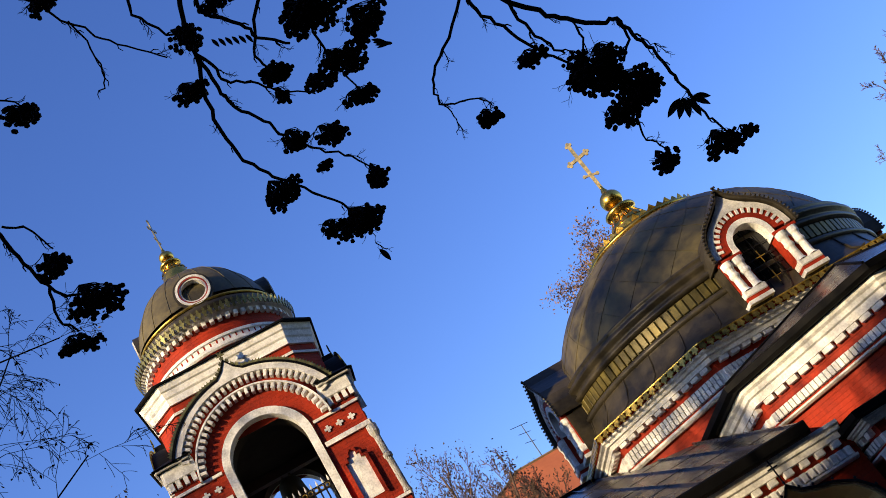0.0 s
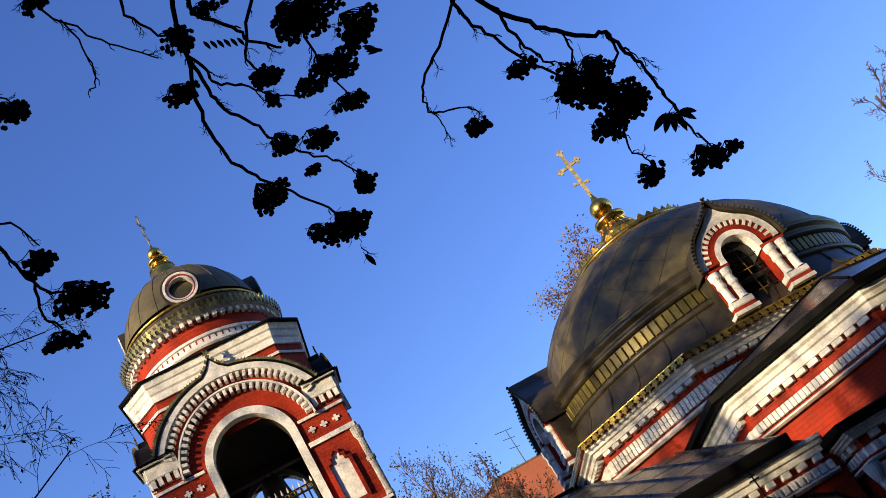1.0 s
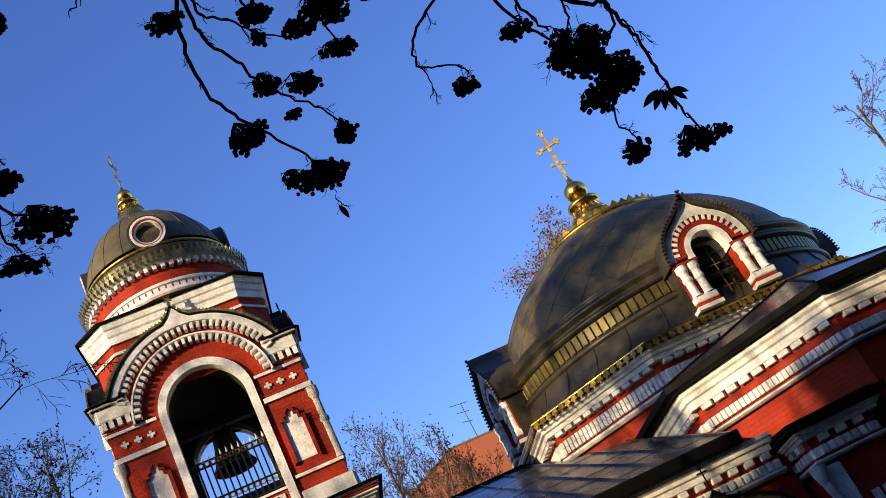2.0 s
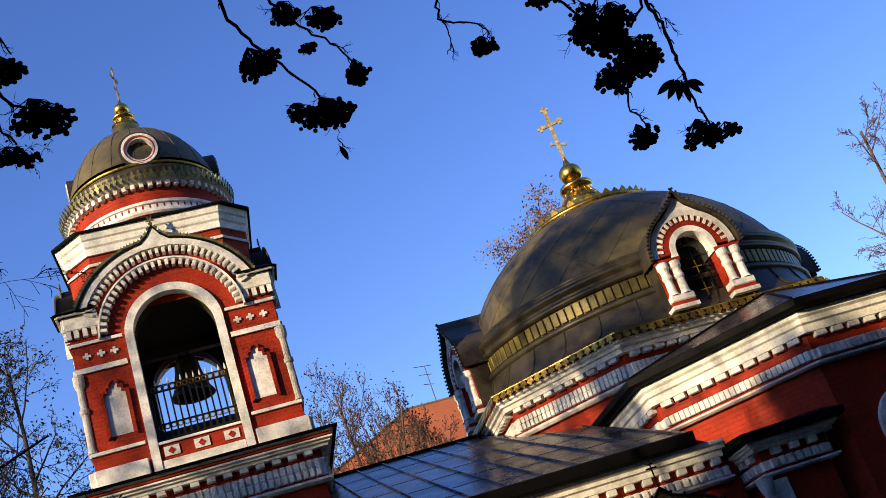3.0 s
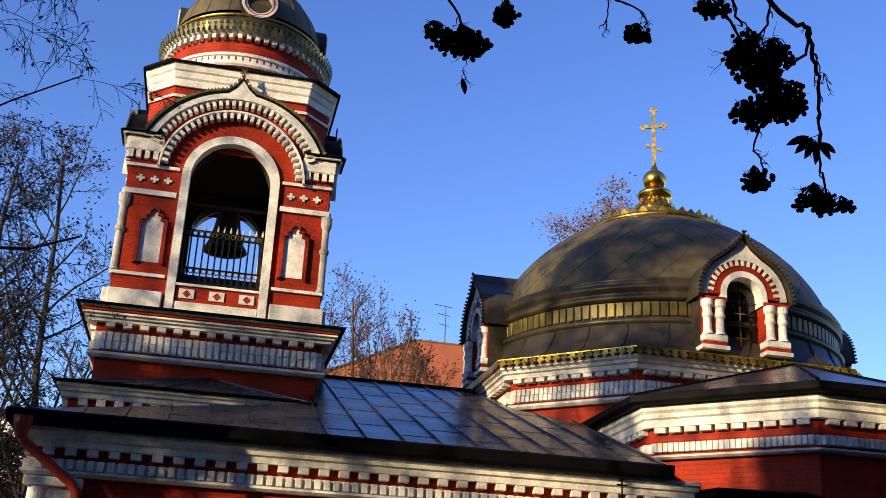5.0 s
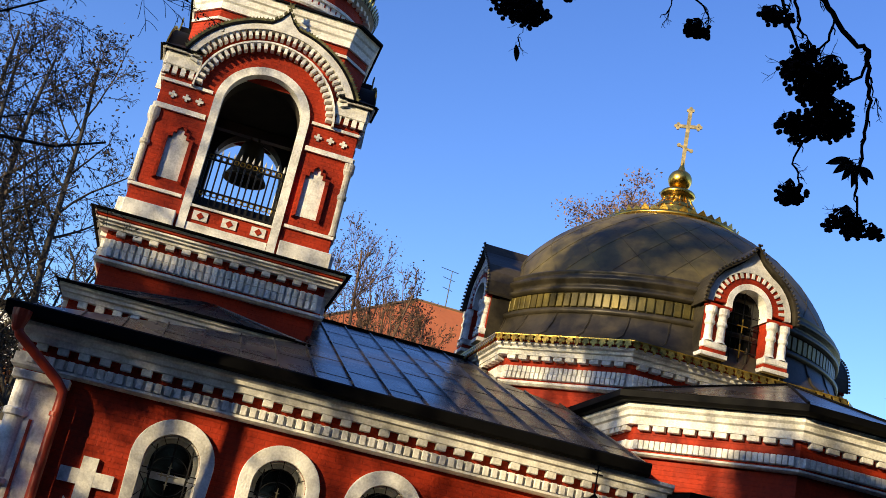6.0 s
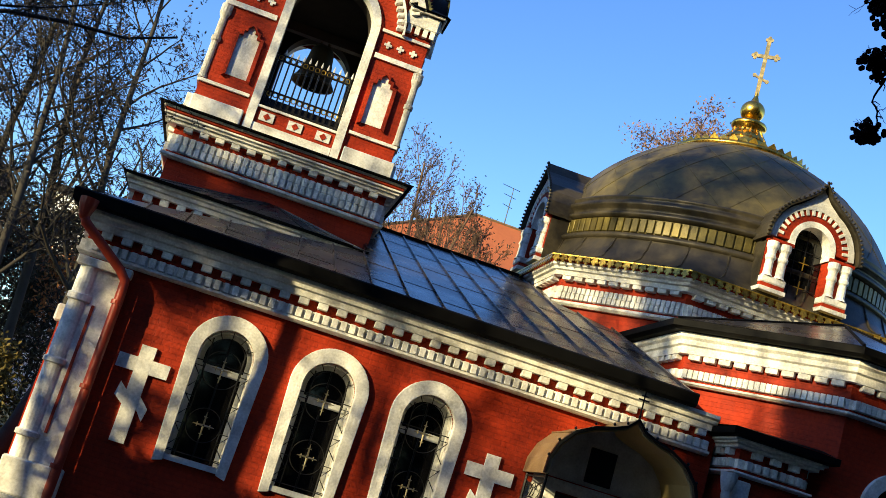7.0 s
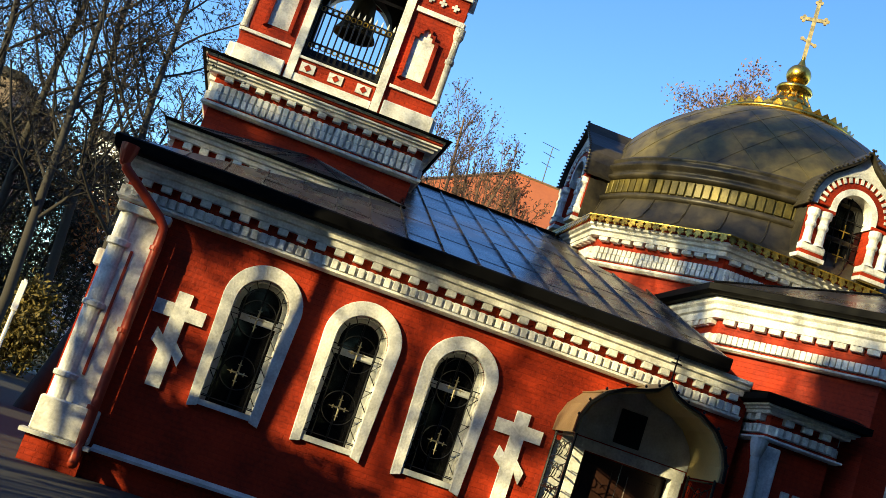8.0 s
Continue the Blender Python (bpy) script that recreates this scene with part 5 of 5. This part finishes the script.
for i, (t, s, r) in enumerate((((0.35, 16, 0.45), 13, 0.82), ((9.9, 15.3, 3.6), 30, 1.35), ((8.0, 15.3, 2.9), 31, 1.3), ((6.6, 15.5, 1.0), 29, 0.95), ((0.5, 1.7, 2.9), 9, 1.3), ((1.9, 16, 0.0), 14, 0.85), ((3.4, 16, -0.5), 13, 0.7), ((8.1, 15.3, 3.5), 32, 1.0), ((9.7, 15.4, 4.2), 31, 1.1), ((10.7, 15.4, 3.6), 30, 1.3), ((9.1, 15.3, 2.3), 31, 1.2), ((-1.5, 19.8, 5.8), 30, 1.15), ((0.5, 19.8, 6.1), 31, 1.1), ((-0.6, 18.0, 4.9), 28, 1.2), ((3.0, 17.0, 4.9), 27, 0.9), ((7.6, 21.0, 9.6), 36, 1.4), ((9.0, 20.5, 10.6), 37, 1.2), ((5.2, 17.5, 5.2), 30, 1.1), ((7.0, 19.0, 7.2), 33, 1.0), ((-1.6, 15.8, 4.15), 21, 0.4), ((-0.3, 15.8, 4.3), 22, 0.28), ((-1.9, 15.9, 2.3), 20, 0.7))):
    q = shade(t, s)
    rng = random.Random(200 + i)
    ob = thing("evergreen_tree", (q.x, q.y, 0), "dark evergreen tree on the sunny side of the yard", "tree")
    part("trunk", tube(bmesh.new(), [(q.x, q.y, -0.1), (q.x + 0.1, q.y, q.z * 0.5), (q.x, q.y, q.z + r * 0.8)], 0.16 if i < 11 else 0.06, 0.03, 8), BARK, ob)
    tips = []
    for _ in range(1100 if i < 11 else 330 if i < 15 else 200 if i < 19 else 90 if i < 21 else 45):
        a, b = rng.uniform(0, 2 * math.pi), rng.uniform(-1, 1)
        k = rng.random() ** 0.4 * r * (1 + 0.18 * math.sin(3 * a + i) + 0.12 * math.sin(7 * b))
        tips.append(Vector((q.x + k * math.cos(a) * math.sqrt(1 - b * b), q.y + k * math.sin(a) * math.sqrt(1 - b * b), q.z + k * b)))
    v, f = leaf_cards(rng, tips, 3, 0.16, 0.12)
    tagged(under(new("crown", mesh_from("crown", v, f, DENSE, False)), ob), kind="stuff")
for i, (t, s, h) in enumerate((((-0.6, 16, 3.0), 18, 13.0), ((1.2, 18, 5.0), 22, 16.0), ((8.6, 20, 8.6), 34, 26.0), ((-0.2, 20, 6.5), 28, 21.0), ((10.5, 17, 5.5), 30, 20.0), ((3.4, 16, 2.4), 23, 12.0), ((7.3, 20.6, 9.8), 26, 21.0))):
    q = shade(t, s)
    tree("yard_tree", (q.x, q.y), h, 301 + i, "bare tree on the sunny side of the yard", BARK, BROWNLEAF, 0.5, 0.08, 0.2, r=0.085, kids=(13, 5, 5, 2), thin=0.012, clear=0.35)

# unseen tall dark trees closing the yard beside and behind the camera, added to cut skylight
for i, (az, d, h) in enumerate(((58, 24, 15), (72, 20, 30), (88, 17, 32), (104, 17, 34), (120, 16, 33), (136, 17, 35), (152, 17, 33), (168, 18, 34), (184, 18, 33), (198, 19, 31), (212, 20, 30), (226, 21, 22), (240, 21, 22), (254, 21, 14), (267, 22, 6), (281, 22, 4.5), (303, 36, 8), (309, 40, 14), (315, 44, 20), (297, 22, 5), (312, 26, 9))):
    x, y = polar(az, d)
    rng = random.Random(400 + i)
    ob = thing("blocking_evergreen", (x, y, 0), "unseen tall dark evergreen at the yard edge, added to cut skylight", "tree", "trees round the yard")
    part("trunk", tube(bmesh.new(), [(x, y, -0.1), (x + 0.1, y, h * 0.5), (x, y, h)], 0.25, 0.04, 8), BARK, ob)
    tips = []
    for _ in range(2600):
        f = rng.random() ** 1.3
        r = 3.9 * (1 - f) ** 0.5 * (0.6 + 0.4 * rng.random()) + 0.2
        a = rng.uniform(0, 2 * math.pi)
        tips.append(Vector((x + r * math.cos(a), y + r * math.sin(a), 0.4 + h * f)))
    v, f = leaf_cards(rng, tips, 2, 0.5, 0.25)
    tagged(under(new("crown", mesh_from("crown", v, f, DENSE, False)), ob), kind="stuff")

# ---- beyond the church ----
house = thing("orange_house", (20, 80, 0), "house with an orange-red hipped roof behind the church", "house")
part("wall", boxes((5, 40, 74.5, 90, 0, 18.2)), ORANGE, house)
part("roof", hull(bmesh.new(), ((4.2, 73.8, 18.0), (41, 73.8, 18.0), (33, 80, 23.85), (14.35, 80, 24.0)), ((4.2, 73.8, 18.0), (14.35, 80, 24.0), (4.2, 91, 18.0)), ((4.2, 91, 18.0), (14.35, 80, 24.0), (33, 80, 23.85), (41, 91, 18.0)), ((41, 73.8, 18.0), (41, 91, 18.0), (33, 80, 23.85))), ORANGE, house)
part("ridge", tube(bmesh.new(), [(14.2, 80, 24.05), (33, 80, 23.9)], 0.10, sides=6), TAN, house)
part("hip_ridge", tube(bmesh.new(), [(4.2, 73.8, 18.05), (14.3, 79.95, 24.05)], 0.10, sides=6), TAN, house)
ant = part("antenna", tube(bmesh.new(), [(16.6, 80, 23.9), (16.55, 80, 27.0)], 0.045, 0.03, 6), IRON, house, "thin roof antenna")
for z, w in ((26.9, 0.9), (26.2, 0.6), (25.4, 0.5)):
    part("antenna_arm", tube(bmesh.new(), [(16.55 - w, 80, z + 0.15), (16.55 + w * 0.6, 80, z)], 0.025, sides=5), IRON, ant)
far = thing("brown_block", (-30, 75, 0), "far brown apartment block behind the trees", "building")
BLOCK = mat("brown_far_render", (0.16, 0.115, 0.08), 0.9, vary=0.3, scale=0.3, fine=2)
part("wall", boxes((-45, -19.5, 74, 88, 0, 16.2)), BLOCK, far)
part("roof_edge", boxes((-45.3, -19.2, 73.7, 88, 16.203, 16.7)), BARK, far)
for i in range(6):
    for j in range(4):
        part("window", boxes((-44 + 4 * i, -42.4 + 4 * i, 73.9, 74.05, 2 + 3.5 * j, 3.8 + 3.5 * j)), GLASS, far)
pale = thing("cream_house", (-14, 96, 0), "pale cream house far behind the birches", "house")
part("wall", boxes((-17.5, -11.2, 95, 105, 0, 18.2)), WHITE, pale)
part("roof", boxes((-17.9, -10.8, 94.6, 105.4, 18.203, 18.8)), BARK, pale)
kerb = tagged(new("kerb", mesh_of("kerb", bevelled(boxes((-30, -5.5, 44.0, 44.25, 0, 0.16)), 0.02), GREYW)), "pale stone kerb along the yard", "kerb", kind="structure")
bank = tagged(new("grass_bank", mesh_of("grass_bank", hull(bmesh.new(), ((-120, 44.25, 0.13), (-3, 44.25, 0.13), (-3, 60, 0.5), (-120, 60, 0.5)), ((-120, 60, 0.5), (-3, 60, 0.5), (-3, 140, 0.6), (-120, 140, 0.6))), mat("dull_autumn_grass", (0.05, 0.05, 0.02), 0.95, vary=0.5, scale=0.5, fine=6))), "dull autumn grass behind the kerb", "grass", kind="structure")
post = thing("sign_post", (-5.85, 30, 0), "white painted sign post in the yard", "post")
part("pole", tube(bmesh.new(), [(-5.85, 30, 0), (-5.85, 30, 2.75)], 0.05, sides=8), WHITE, post)
part("board", bevelled(boxes((-5.93, -5.77, 29.93, 29.97, 1.9, 2.7)), 0.01), WHITE, post)

# ---- rowan over the camera ----
rowan = thing("rowan_tree", (0.5, -0.9, 0), "rowan with berry clusters on thin drooping branches, coloured as a dark silhouette", "tree")
part("trunk", tube(bmesh.new(), [(0.5, -0.9, -0.05), (0.47, -0.88, 1.2), (0.52, -0.8, 2.4), (0.5, -0.6, 3.3)], 0.075, 0.04, 10), TWIG, rowan, smooth=True)


def forked(bm, g, p, d, length, r, depth):
    """A bent stalk that forks into finer ones; returns the ends."""
    mid = p + d * length * 0.5 + Vector((g.gauss(0, 1), g.gauss(0, 1), g.gauss(0, 1))) * length * 0.10
    end = mid + (d + Vector((g.gauss(0, 0.2), g.gauss(0, 0.2), g.gauss(0, 0.2) - 0.1))).normalized() * length * 0.5
    tube(bm, [p, mid, end], r, r * 0.7, 4 if depth > 1 else 3)
    if depth == 0:
        return [end]
    ends = []
    for root in (mid, end, end):
        n = (d + Vector((g.gauss(0, 0.55), g.gauss(0, 0.55), g.gauss(0, 0.55)))).normalized()
        ends += forked(bm, g, root, n, length * g.uniform(0.55, 0.8), r * 0.68, depth - 1)
    return ends


def limb(r0, r1, *pts):
    """A knotty branch through the points."""
    p = [Vector(q) for q in pts]
    fine = []
    g = random.Random(int(abs(p[0].x * 1000) + abs(p[-1].z * 777)))
    for i in range(len(p) - 1):
        a, b, c, d = p[max(i - 1, 0)], p[i], p[i + 1], p[min(i + 2, len(p) - 1)]
        for k in range(4):
            t = k / 4
            q = 0.5 * (2 * b + (c - a) * t + (2 * a - 5 * b + 4 * c - d) * t * t + (3 * b - a - 3 * c + d) * t ** 3)
            fine.append(q + Vector((g.gauss(0, 0.002), g.gauss(0, 0.002), g.gauss(0, 0.002))))
    fine.append(p[-1])
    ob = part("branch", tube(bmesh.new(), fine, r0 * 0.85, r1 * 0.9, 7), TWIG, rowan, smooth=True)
    # short spurs, and now and then a bare forked fruit stalk
    for k, (q, n) in enumerate(zip(fine[2:-1:3], fine[3::3])):
        d = (n - q).normalized()
        s = Vector((g.gauss(0, 1), g.gauss(0, 1), g.gauss(0, 1))).cross(d).normalized()
        part("spur", tube(bmesh.new(), [q, q + s * 0.007 + d * 0.004, q + s * 0.010 + d * 0.013], r1 * 0.8, r1 * 0.45, 5), TWIG, ob)
        if k % 3 == 1 and r0 < 0.0066:
            bm = bmesh.new()
            forked(bm, g, q, (d * 0.7 + s * 0.6 + Vector((0.15, 0, -0.6))).normalized(), 0.021, 0.0013, 2)
            part("bare_stalk", bm, TWIG, ob)
    return fine


for top_pt in ((0.25, 1.49, 3.26), (0.73, 1.57, 3.02), (0.46, 1.54, 3.16), (-0.16, 1.53, 3.23), (-0.26, 1.65, 3.07), (-0.01, 1.44, 3.33)):
    limb(0.022, 0.006, (0.5, -0.6, 3.28), (0.4 + 0.3 * top_pt[0], 0.3, 3.75), (0.1 + 0.8 * top_pt[0], 1.0, 3.62), top_pt)
limb(0.0062, 0.0022, (0.25, 1.49, 3.26), (0.22, 1.56, 3.20), (0.22, 1.59, 3.16), (0.20, 1.64, 3.10), (0.20, 1.70, 3.04), (0.22, 1.73, 2.98), (0.26, 1.76, 2.94), (0.29, 1.78, 2.91), (0.34, 1.80, 2.85), (0.37, 1.82, 2.82))
limb(0.0050, 0.0018, (0.22, 1.59, 3.16), (0.23, 1.63, 3.11), (0.24, 1.66, 3.07), (0.28, 1.69, 3.03), (0.30, 1.71, 2.99), (0.35, 1.74, 2.95), (0.40, 1.76, 2.91), (0.43, 1.77, 2.87))
limb(0.0045, 0.0016, (0.22, 1.59, 3.17), (0.24, 1.61, 3.14), (0.25, 1.63, 3.11), (0.29, 1.64, 3.09), (0.33, 1.66, 3.06), (0.39, 1.67, 3.02))
limb(0.0055, 0.0030, (0.27, 1.51, 3.24), (0.27, 1.54, 3.21), (0.32, 1.57, 3.17), (0.34, 1.59, 3.14), (0.39, 1.61, 3.11))
limb(0.0045, 0.0025, (0.38, 1.53, 3.20), (0.34, 1.58, 3.15), (0.32, 1.61, 3.12), (0.33, 1.63, 3.09))
limb(0.0030, 0.0016, (-0.01, 1.44, 3.33), (0.02, 1.47, 3.29), (0.07, 1.52, 3.25), (0.11, 1.55, 3.22), (0.17, 1.58, 3.18))
limb(0.0022, 0.0016, (0.04, 1.49, 3.28), (0.05, 1.53, 3.23), (0.05, 1.57, 3.19), (0.03, 1.59, 3.18))
limb(0.0040, 0.0022, (0.16, 1.48, 3.28), (0.15, 1.51, 3.25), (0.19, 1.55, 3.21), (0.22, 1.56, 3.20))
limb(0.0040, 0.0018, (0.46, 1.54, 3.16), (0.44, 1.60, 3.10), (0.45, 1.64, 3.05), (0.47, 1.68, 2.99))
limb(0.0040, 0.0014, (0.73, 1.57, 3.02), (0.66, 1.63, 2.97), (0.61, 1.67, 2.94), (0.60, 1.70, 2.92), (0.60, 1.71, 2.89), (0.63, 1.71, 2.88), (0.67, 1.71, 2.86), (0.68, 1.72, 2.84))
limb(0.0018, 0.0010, (0.60, 1.71, 2.89), (0.61, 1.73, 2.86), (0.60, 1.75, 2.84))
limb(0.0050, 0.0025, (0.72, 1.57, 3.02), (0.73, 1.60, 2.98), (0.76, 1.62, 2.93), (0.80, 1.65, 2.87), (0.83, 1.66, 2.83), (0.86, 1.68, 2.79))
limb(0.0065, 0.0022, (0.76, 1.57, 2.99), (0.83, 1.60, 2.91), (0.87, 1.61, 2.87), (0.92, 1.61, 2.83), (0.95, 1.61, 2.82), (0.96, 1.62, 2.78), (0.98, 1.64, 2.74), (0.99, 1.66, 2.69), (1.00, 1.68, 2.65), (1.01, 1.70, 2.61), (1.02, 1.71, 2.57), (1.03, 1.72, 2.54))
limb(0.0040, 0.0025, (0.95, 1.61, 2.82), (0.95, 1.63, 2.78), (0.93, 1.66, 2.76))
limb(0.0045, 0.0025, (0.78, 1.58, 2.97), (0.80, 1.62, 2.91), (0.82, 1.64, 2.87), (0.84, 1.65, 2.83))
limb(0.0035, 0.0020, (0.88, 1.61, 2.87), (0.88, 1.63, 2.83), (0.87, 1.66, 2.81))
limb(0.0026, 0.0016, (0.91, 1.72, 2.68), (0.90, 1.74, 2.64), (0.92, 1.75, 2.61), (0.92, 1.76, 2.58))
limb(0.0018, 0.0010, (0.96, 1.62, 2.78), (0.98, 1.63, 2.75), (0.99, 1.64, 2.73))
limb(0.0026, 0.0014, (-0.16, 1.53, 3.23), (-0.14, 1.54, 3.22), (-0.11, 1.56, 3.21), (-0.11, 1.57, 3.19))
limb(0.0055, 0.0025, (-0.26, 1.65, 3.07), (-0.25, 1.68, 3.05), (-0.24, 1.72, 3.00), (-0.22, 1.75, 2.95), (-0.19, 1.77, 2.92), (-0.14, 1.78, 2.92))
limb(0.0040, 0.0020, (-0.22, 1.75, 2.95), (-0.23, 1.78, 2.90), (-0.21, 1.81, 2.87))
limb(0.0030, 0.0016, (-0.24, 1.67, 3.06), (-0.20, 1.69, 3.04), (-0.18, 1.72, 3.00))

berry_dots = bmesh.new()
bmesh.ops.create_icosphere(berry_dots, subdivisions=1, radius=1.0)
unit = [(v.co.copy()) for v in berry_dots.verts]
unit_faces = [[v.index for v in f.verts] for f in berry_dots.faces]
berry_dots.free()


def berries(x, y, z, rx, rz):
    """A drooping cluster of berries on forked stalks."""
    g = random.Random(int(x * 991 + y * 577 + z * 331))
    c = Vector((x, y, z))
    count = max(22, int(120 * (rx * rz) / 0.0011))
    v, f, stalk = [], [], bmesh.new()
    side = g.uniform(-0.5, 0.1)
    top = c + Vector((side * rx, 0, rz * 1.05))
    # the fruit hangs in a lopsided umbel: flat above, bulging and ragged below
    lobes = [(Vector((g.uniform(-0.65, 0.65), g.uniform(-0.5, 0.5), g.uniform(-0.35, 0.2))), g.uniform(0.38, 0.62)) for _ in range(5)] + [(Vector((0, 0, -0.05)), 0.72)]
    for k in range(count):
        o, size = lobes[k % 6]
        while True:
            p = Vector((g.uniform(-1, 1), g.uniform(-1, 1), g.uniform(-1, 1)))
            if p.length < 1:
                break
        p = o + p * size
        p.z = min(p.z, 0.5 + 0.15 * g.random())
        q = c + Vector((p.x * rx * 1.22, p.y * (rx + rz) * 0.45, p.z * rz * 1.05 - p.x * side * rz * 0.5))
        s = 0.0056 * g.uniform(0.8, 1.15)
        b = len(v)
        v += [q + u * s for u in unit]
        f += [[b + i for i in t] for t in unit_faces]
        if k % 4 == 0:
            mid = (q + top) / 2 + Vector((g.gauss(0, 0.003), g.gauss(0, 0.003), 0.004))
            tube(stalk, [top, mid, q], 0.0012, 0.0008, 3)
    for k in range(2):
        forked(stalk, g, top, Vector((g.uniform(-0.9, 0.9), g.uniform(-0.4, 0.4), -0.6)).normalized(), 0.38 * (rx + rz), 0.0012, 2)
    ob = part("fruit_stalk", stalk, TWIG, rowan, "rowan berry cluster coloured as a dark silhouette")
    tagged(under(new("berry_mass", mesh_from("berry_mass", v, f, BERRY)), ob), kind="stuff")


for row in (((0.01, 1.46, 3.31), 0.031, 0.025), ((0.21, 1.57, 3.19), 0.031, 0.038), ((0.18, 1.63, 3.12), 0.034, 0.029), ((0.43, 1.58, 3.13), 0.050, 0.050), ((0.53, 1.60, 3.07), 0.047, 0.047),
            ((0.46, 1.64, 3.04), 0.054, 0.040), ((0.41, 1.66, 3.04), 0.029, 0.022), ((0.34, 1.64, 3.08), 0.040, 0.029), ((0.33, 1.67, 3.05), 0.013, 0.025), ((0.46, 1.69, 2.98), 0.036, 0.022)):
    berries(*row[0], row[1], row[2])
for row in (((0.32, 1.72, 2.98), 0.027, 0.029), ((0.38, 1.73, 2.96), 0.034, 0.031), ((0.34, 1.76, 2.92), 0.016, 0.010), ((0.43, 1.78, 2.86), 0.027, 0.031), ((0.25, 1.77, 2.92), 0.040, 0.034),
            ((0.36, 1.83, 2.81), 0.058, 0.042), ((0.31, 1.83, 2.83), 0.027, 0.020), ((0.79, 1.66, 2.86), 0.029, 0.025), ((0.67, 1.73, 2.83), 0.029, 0.022), ((0.87, 1.68, 2.76), 0.051, 0.049), ((0.93, 1.69, 2.71), 0.058, 0.049)):
    berries(*row[0], row[1], row[2])
for row in (((0.91, 1.65, 2.78), 0.042, 0.036), ((0.88, 1.72, 2.69), 0.045, 0.029), ((0.92, 1.76, 2.58), 0.034, 0.027), ((1.02, 1.73, 2.54), 0.036, 0.034), ((1.06, 1.71, 2.53), 0.016, 0.016), ((-0.12, 1.57, 3.19), 0.034, 0.034),
            ((-0.20, 1.74, 2.98), 0.034, 0.034), ((-0.16, 1.79, 2.90), 0.047, 0.047), ((-0.22, 1.82, 2.85), 0.034, 0.025), ((0.86, 1.66, 2.81), 0.027, 0.027), ((0.47, 1.56, 3.13), 0.067, 0.022), ((0.31, 1.53, 3.21), 0.045, 0.013)):
    berries(*row[0], row[1], row[2])


def leaflet(at, d, side, length, wide):
    """A pointed, slightly folded leaf."""
    d, side = Vector(d).normalized(), Vector(side).normalized()
    n = d.cross(side)
    bm = bmesh.new()
    spine, left, right = [], [], []
    for i in range(7):
        t = i / 6
        w = wide * math.sin(math.pi * min(1, t * 0.98 + 0.02)) ** 0.8
        c = Vector(at) + d * length * t - n * 0.15 * length * t * t
        spine.append(bm.verts.new(c))
        left.append(bm.verts.new(c + side * w + n * w * 0.4))
        right.append(bm.verts.new(c - side * w + n * w * 0.4))
    for i in range(6):
        bm.faces.new((spine[i], spine[i + 1], left[i + 1], left[i]))
        bm.faces.new((spine[i + 1], spine[i], right[i], right[i + 1]))
    part("leaf", bm, DRYLEAF, rowan, "withered pointed leaf coloured as a dark silhouette")


leaflet((0.365, 1.86, 2.755), (0.3, 0.1, -1), (1, 0, 0.2), 0.033, 0.006)
limb(0.0010, 0.0008, (0.37, 1.84, 2.80), (0.365, 1.855, 2.775), (0.365, 1.86, 2.755))
limb(0.0010, 0.0008, (1.005, 1.69, 2.655), (0.997, 1.69, 2.652), (0.967, 1.695, 2.636))
for k, a in enumerate((205, 228, 250, 275, 318, 345)):
    leaflet((0.985 + 0.004 * k, 1.692, 2.648 - 0.002 * k), (math.cos(radians(a)), 0.1, math.sin(radians(a))), (-math.sin(radians(a)), 0, math.cos(radians(a))), 0.046 - 0.002 * (k % 3), 0.0075)
for i in range(4):
    leaflet((0.53, 1.62, 3.04 - 0.008 * i), (0.8, 0.1, -0.7 + 0.25 * i), (0.5, 0, 0.6), 0.035, 0.006)
for i in range(6):
    leaflet((0.26 + 0.012 * i, 1.58, 3.175 - 0.005 * i), (0.3, 0.2, -1), (1, 0, 0.2), 0.022, 0.004)
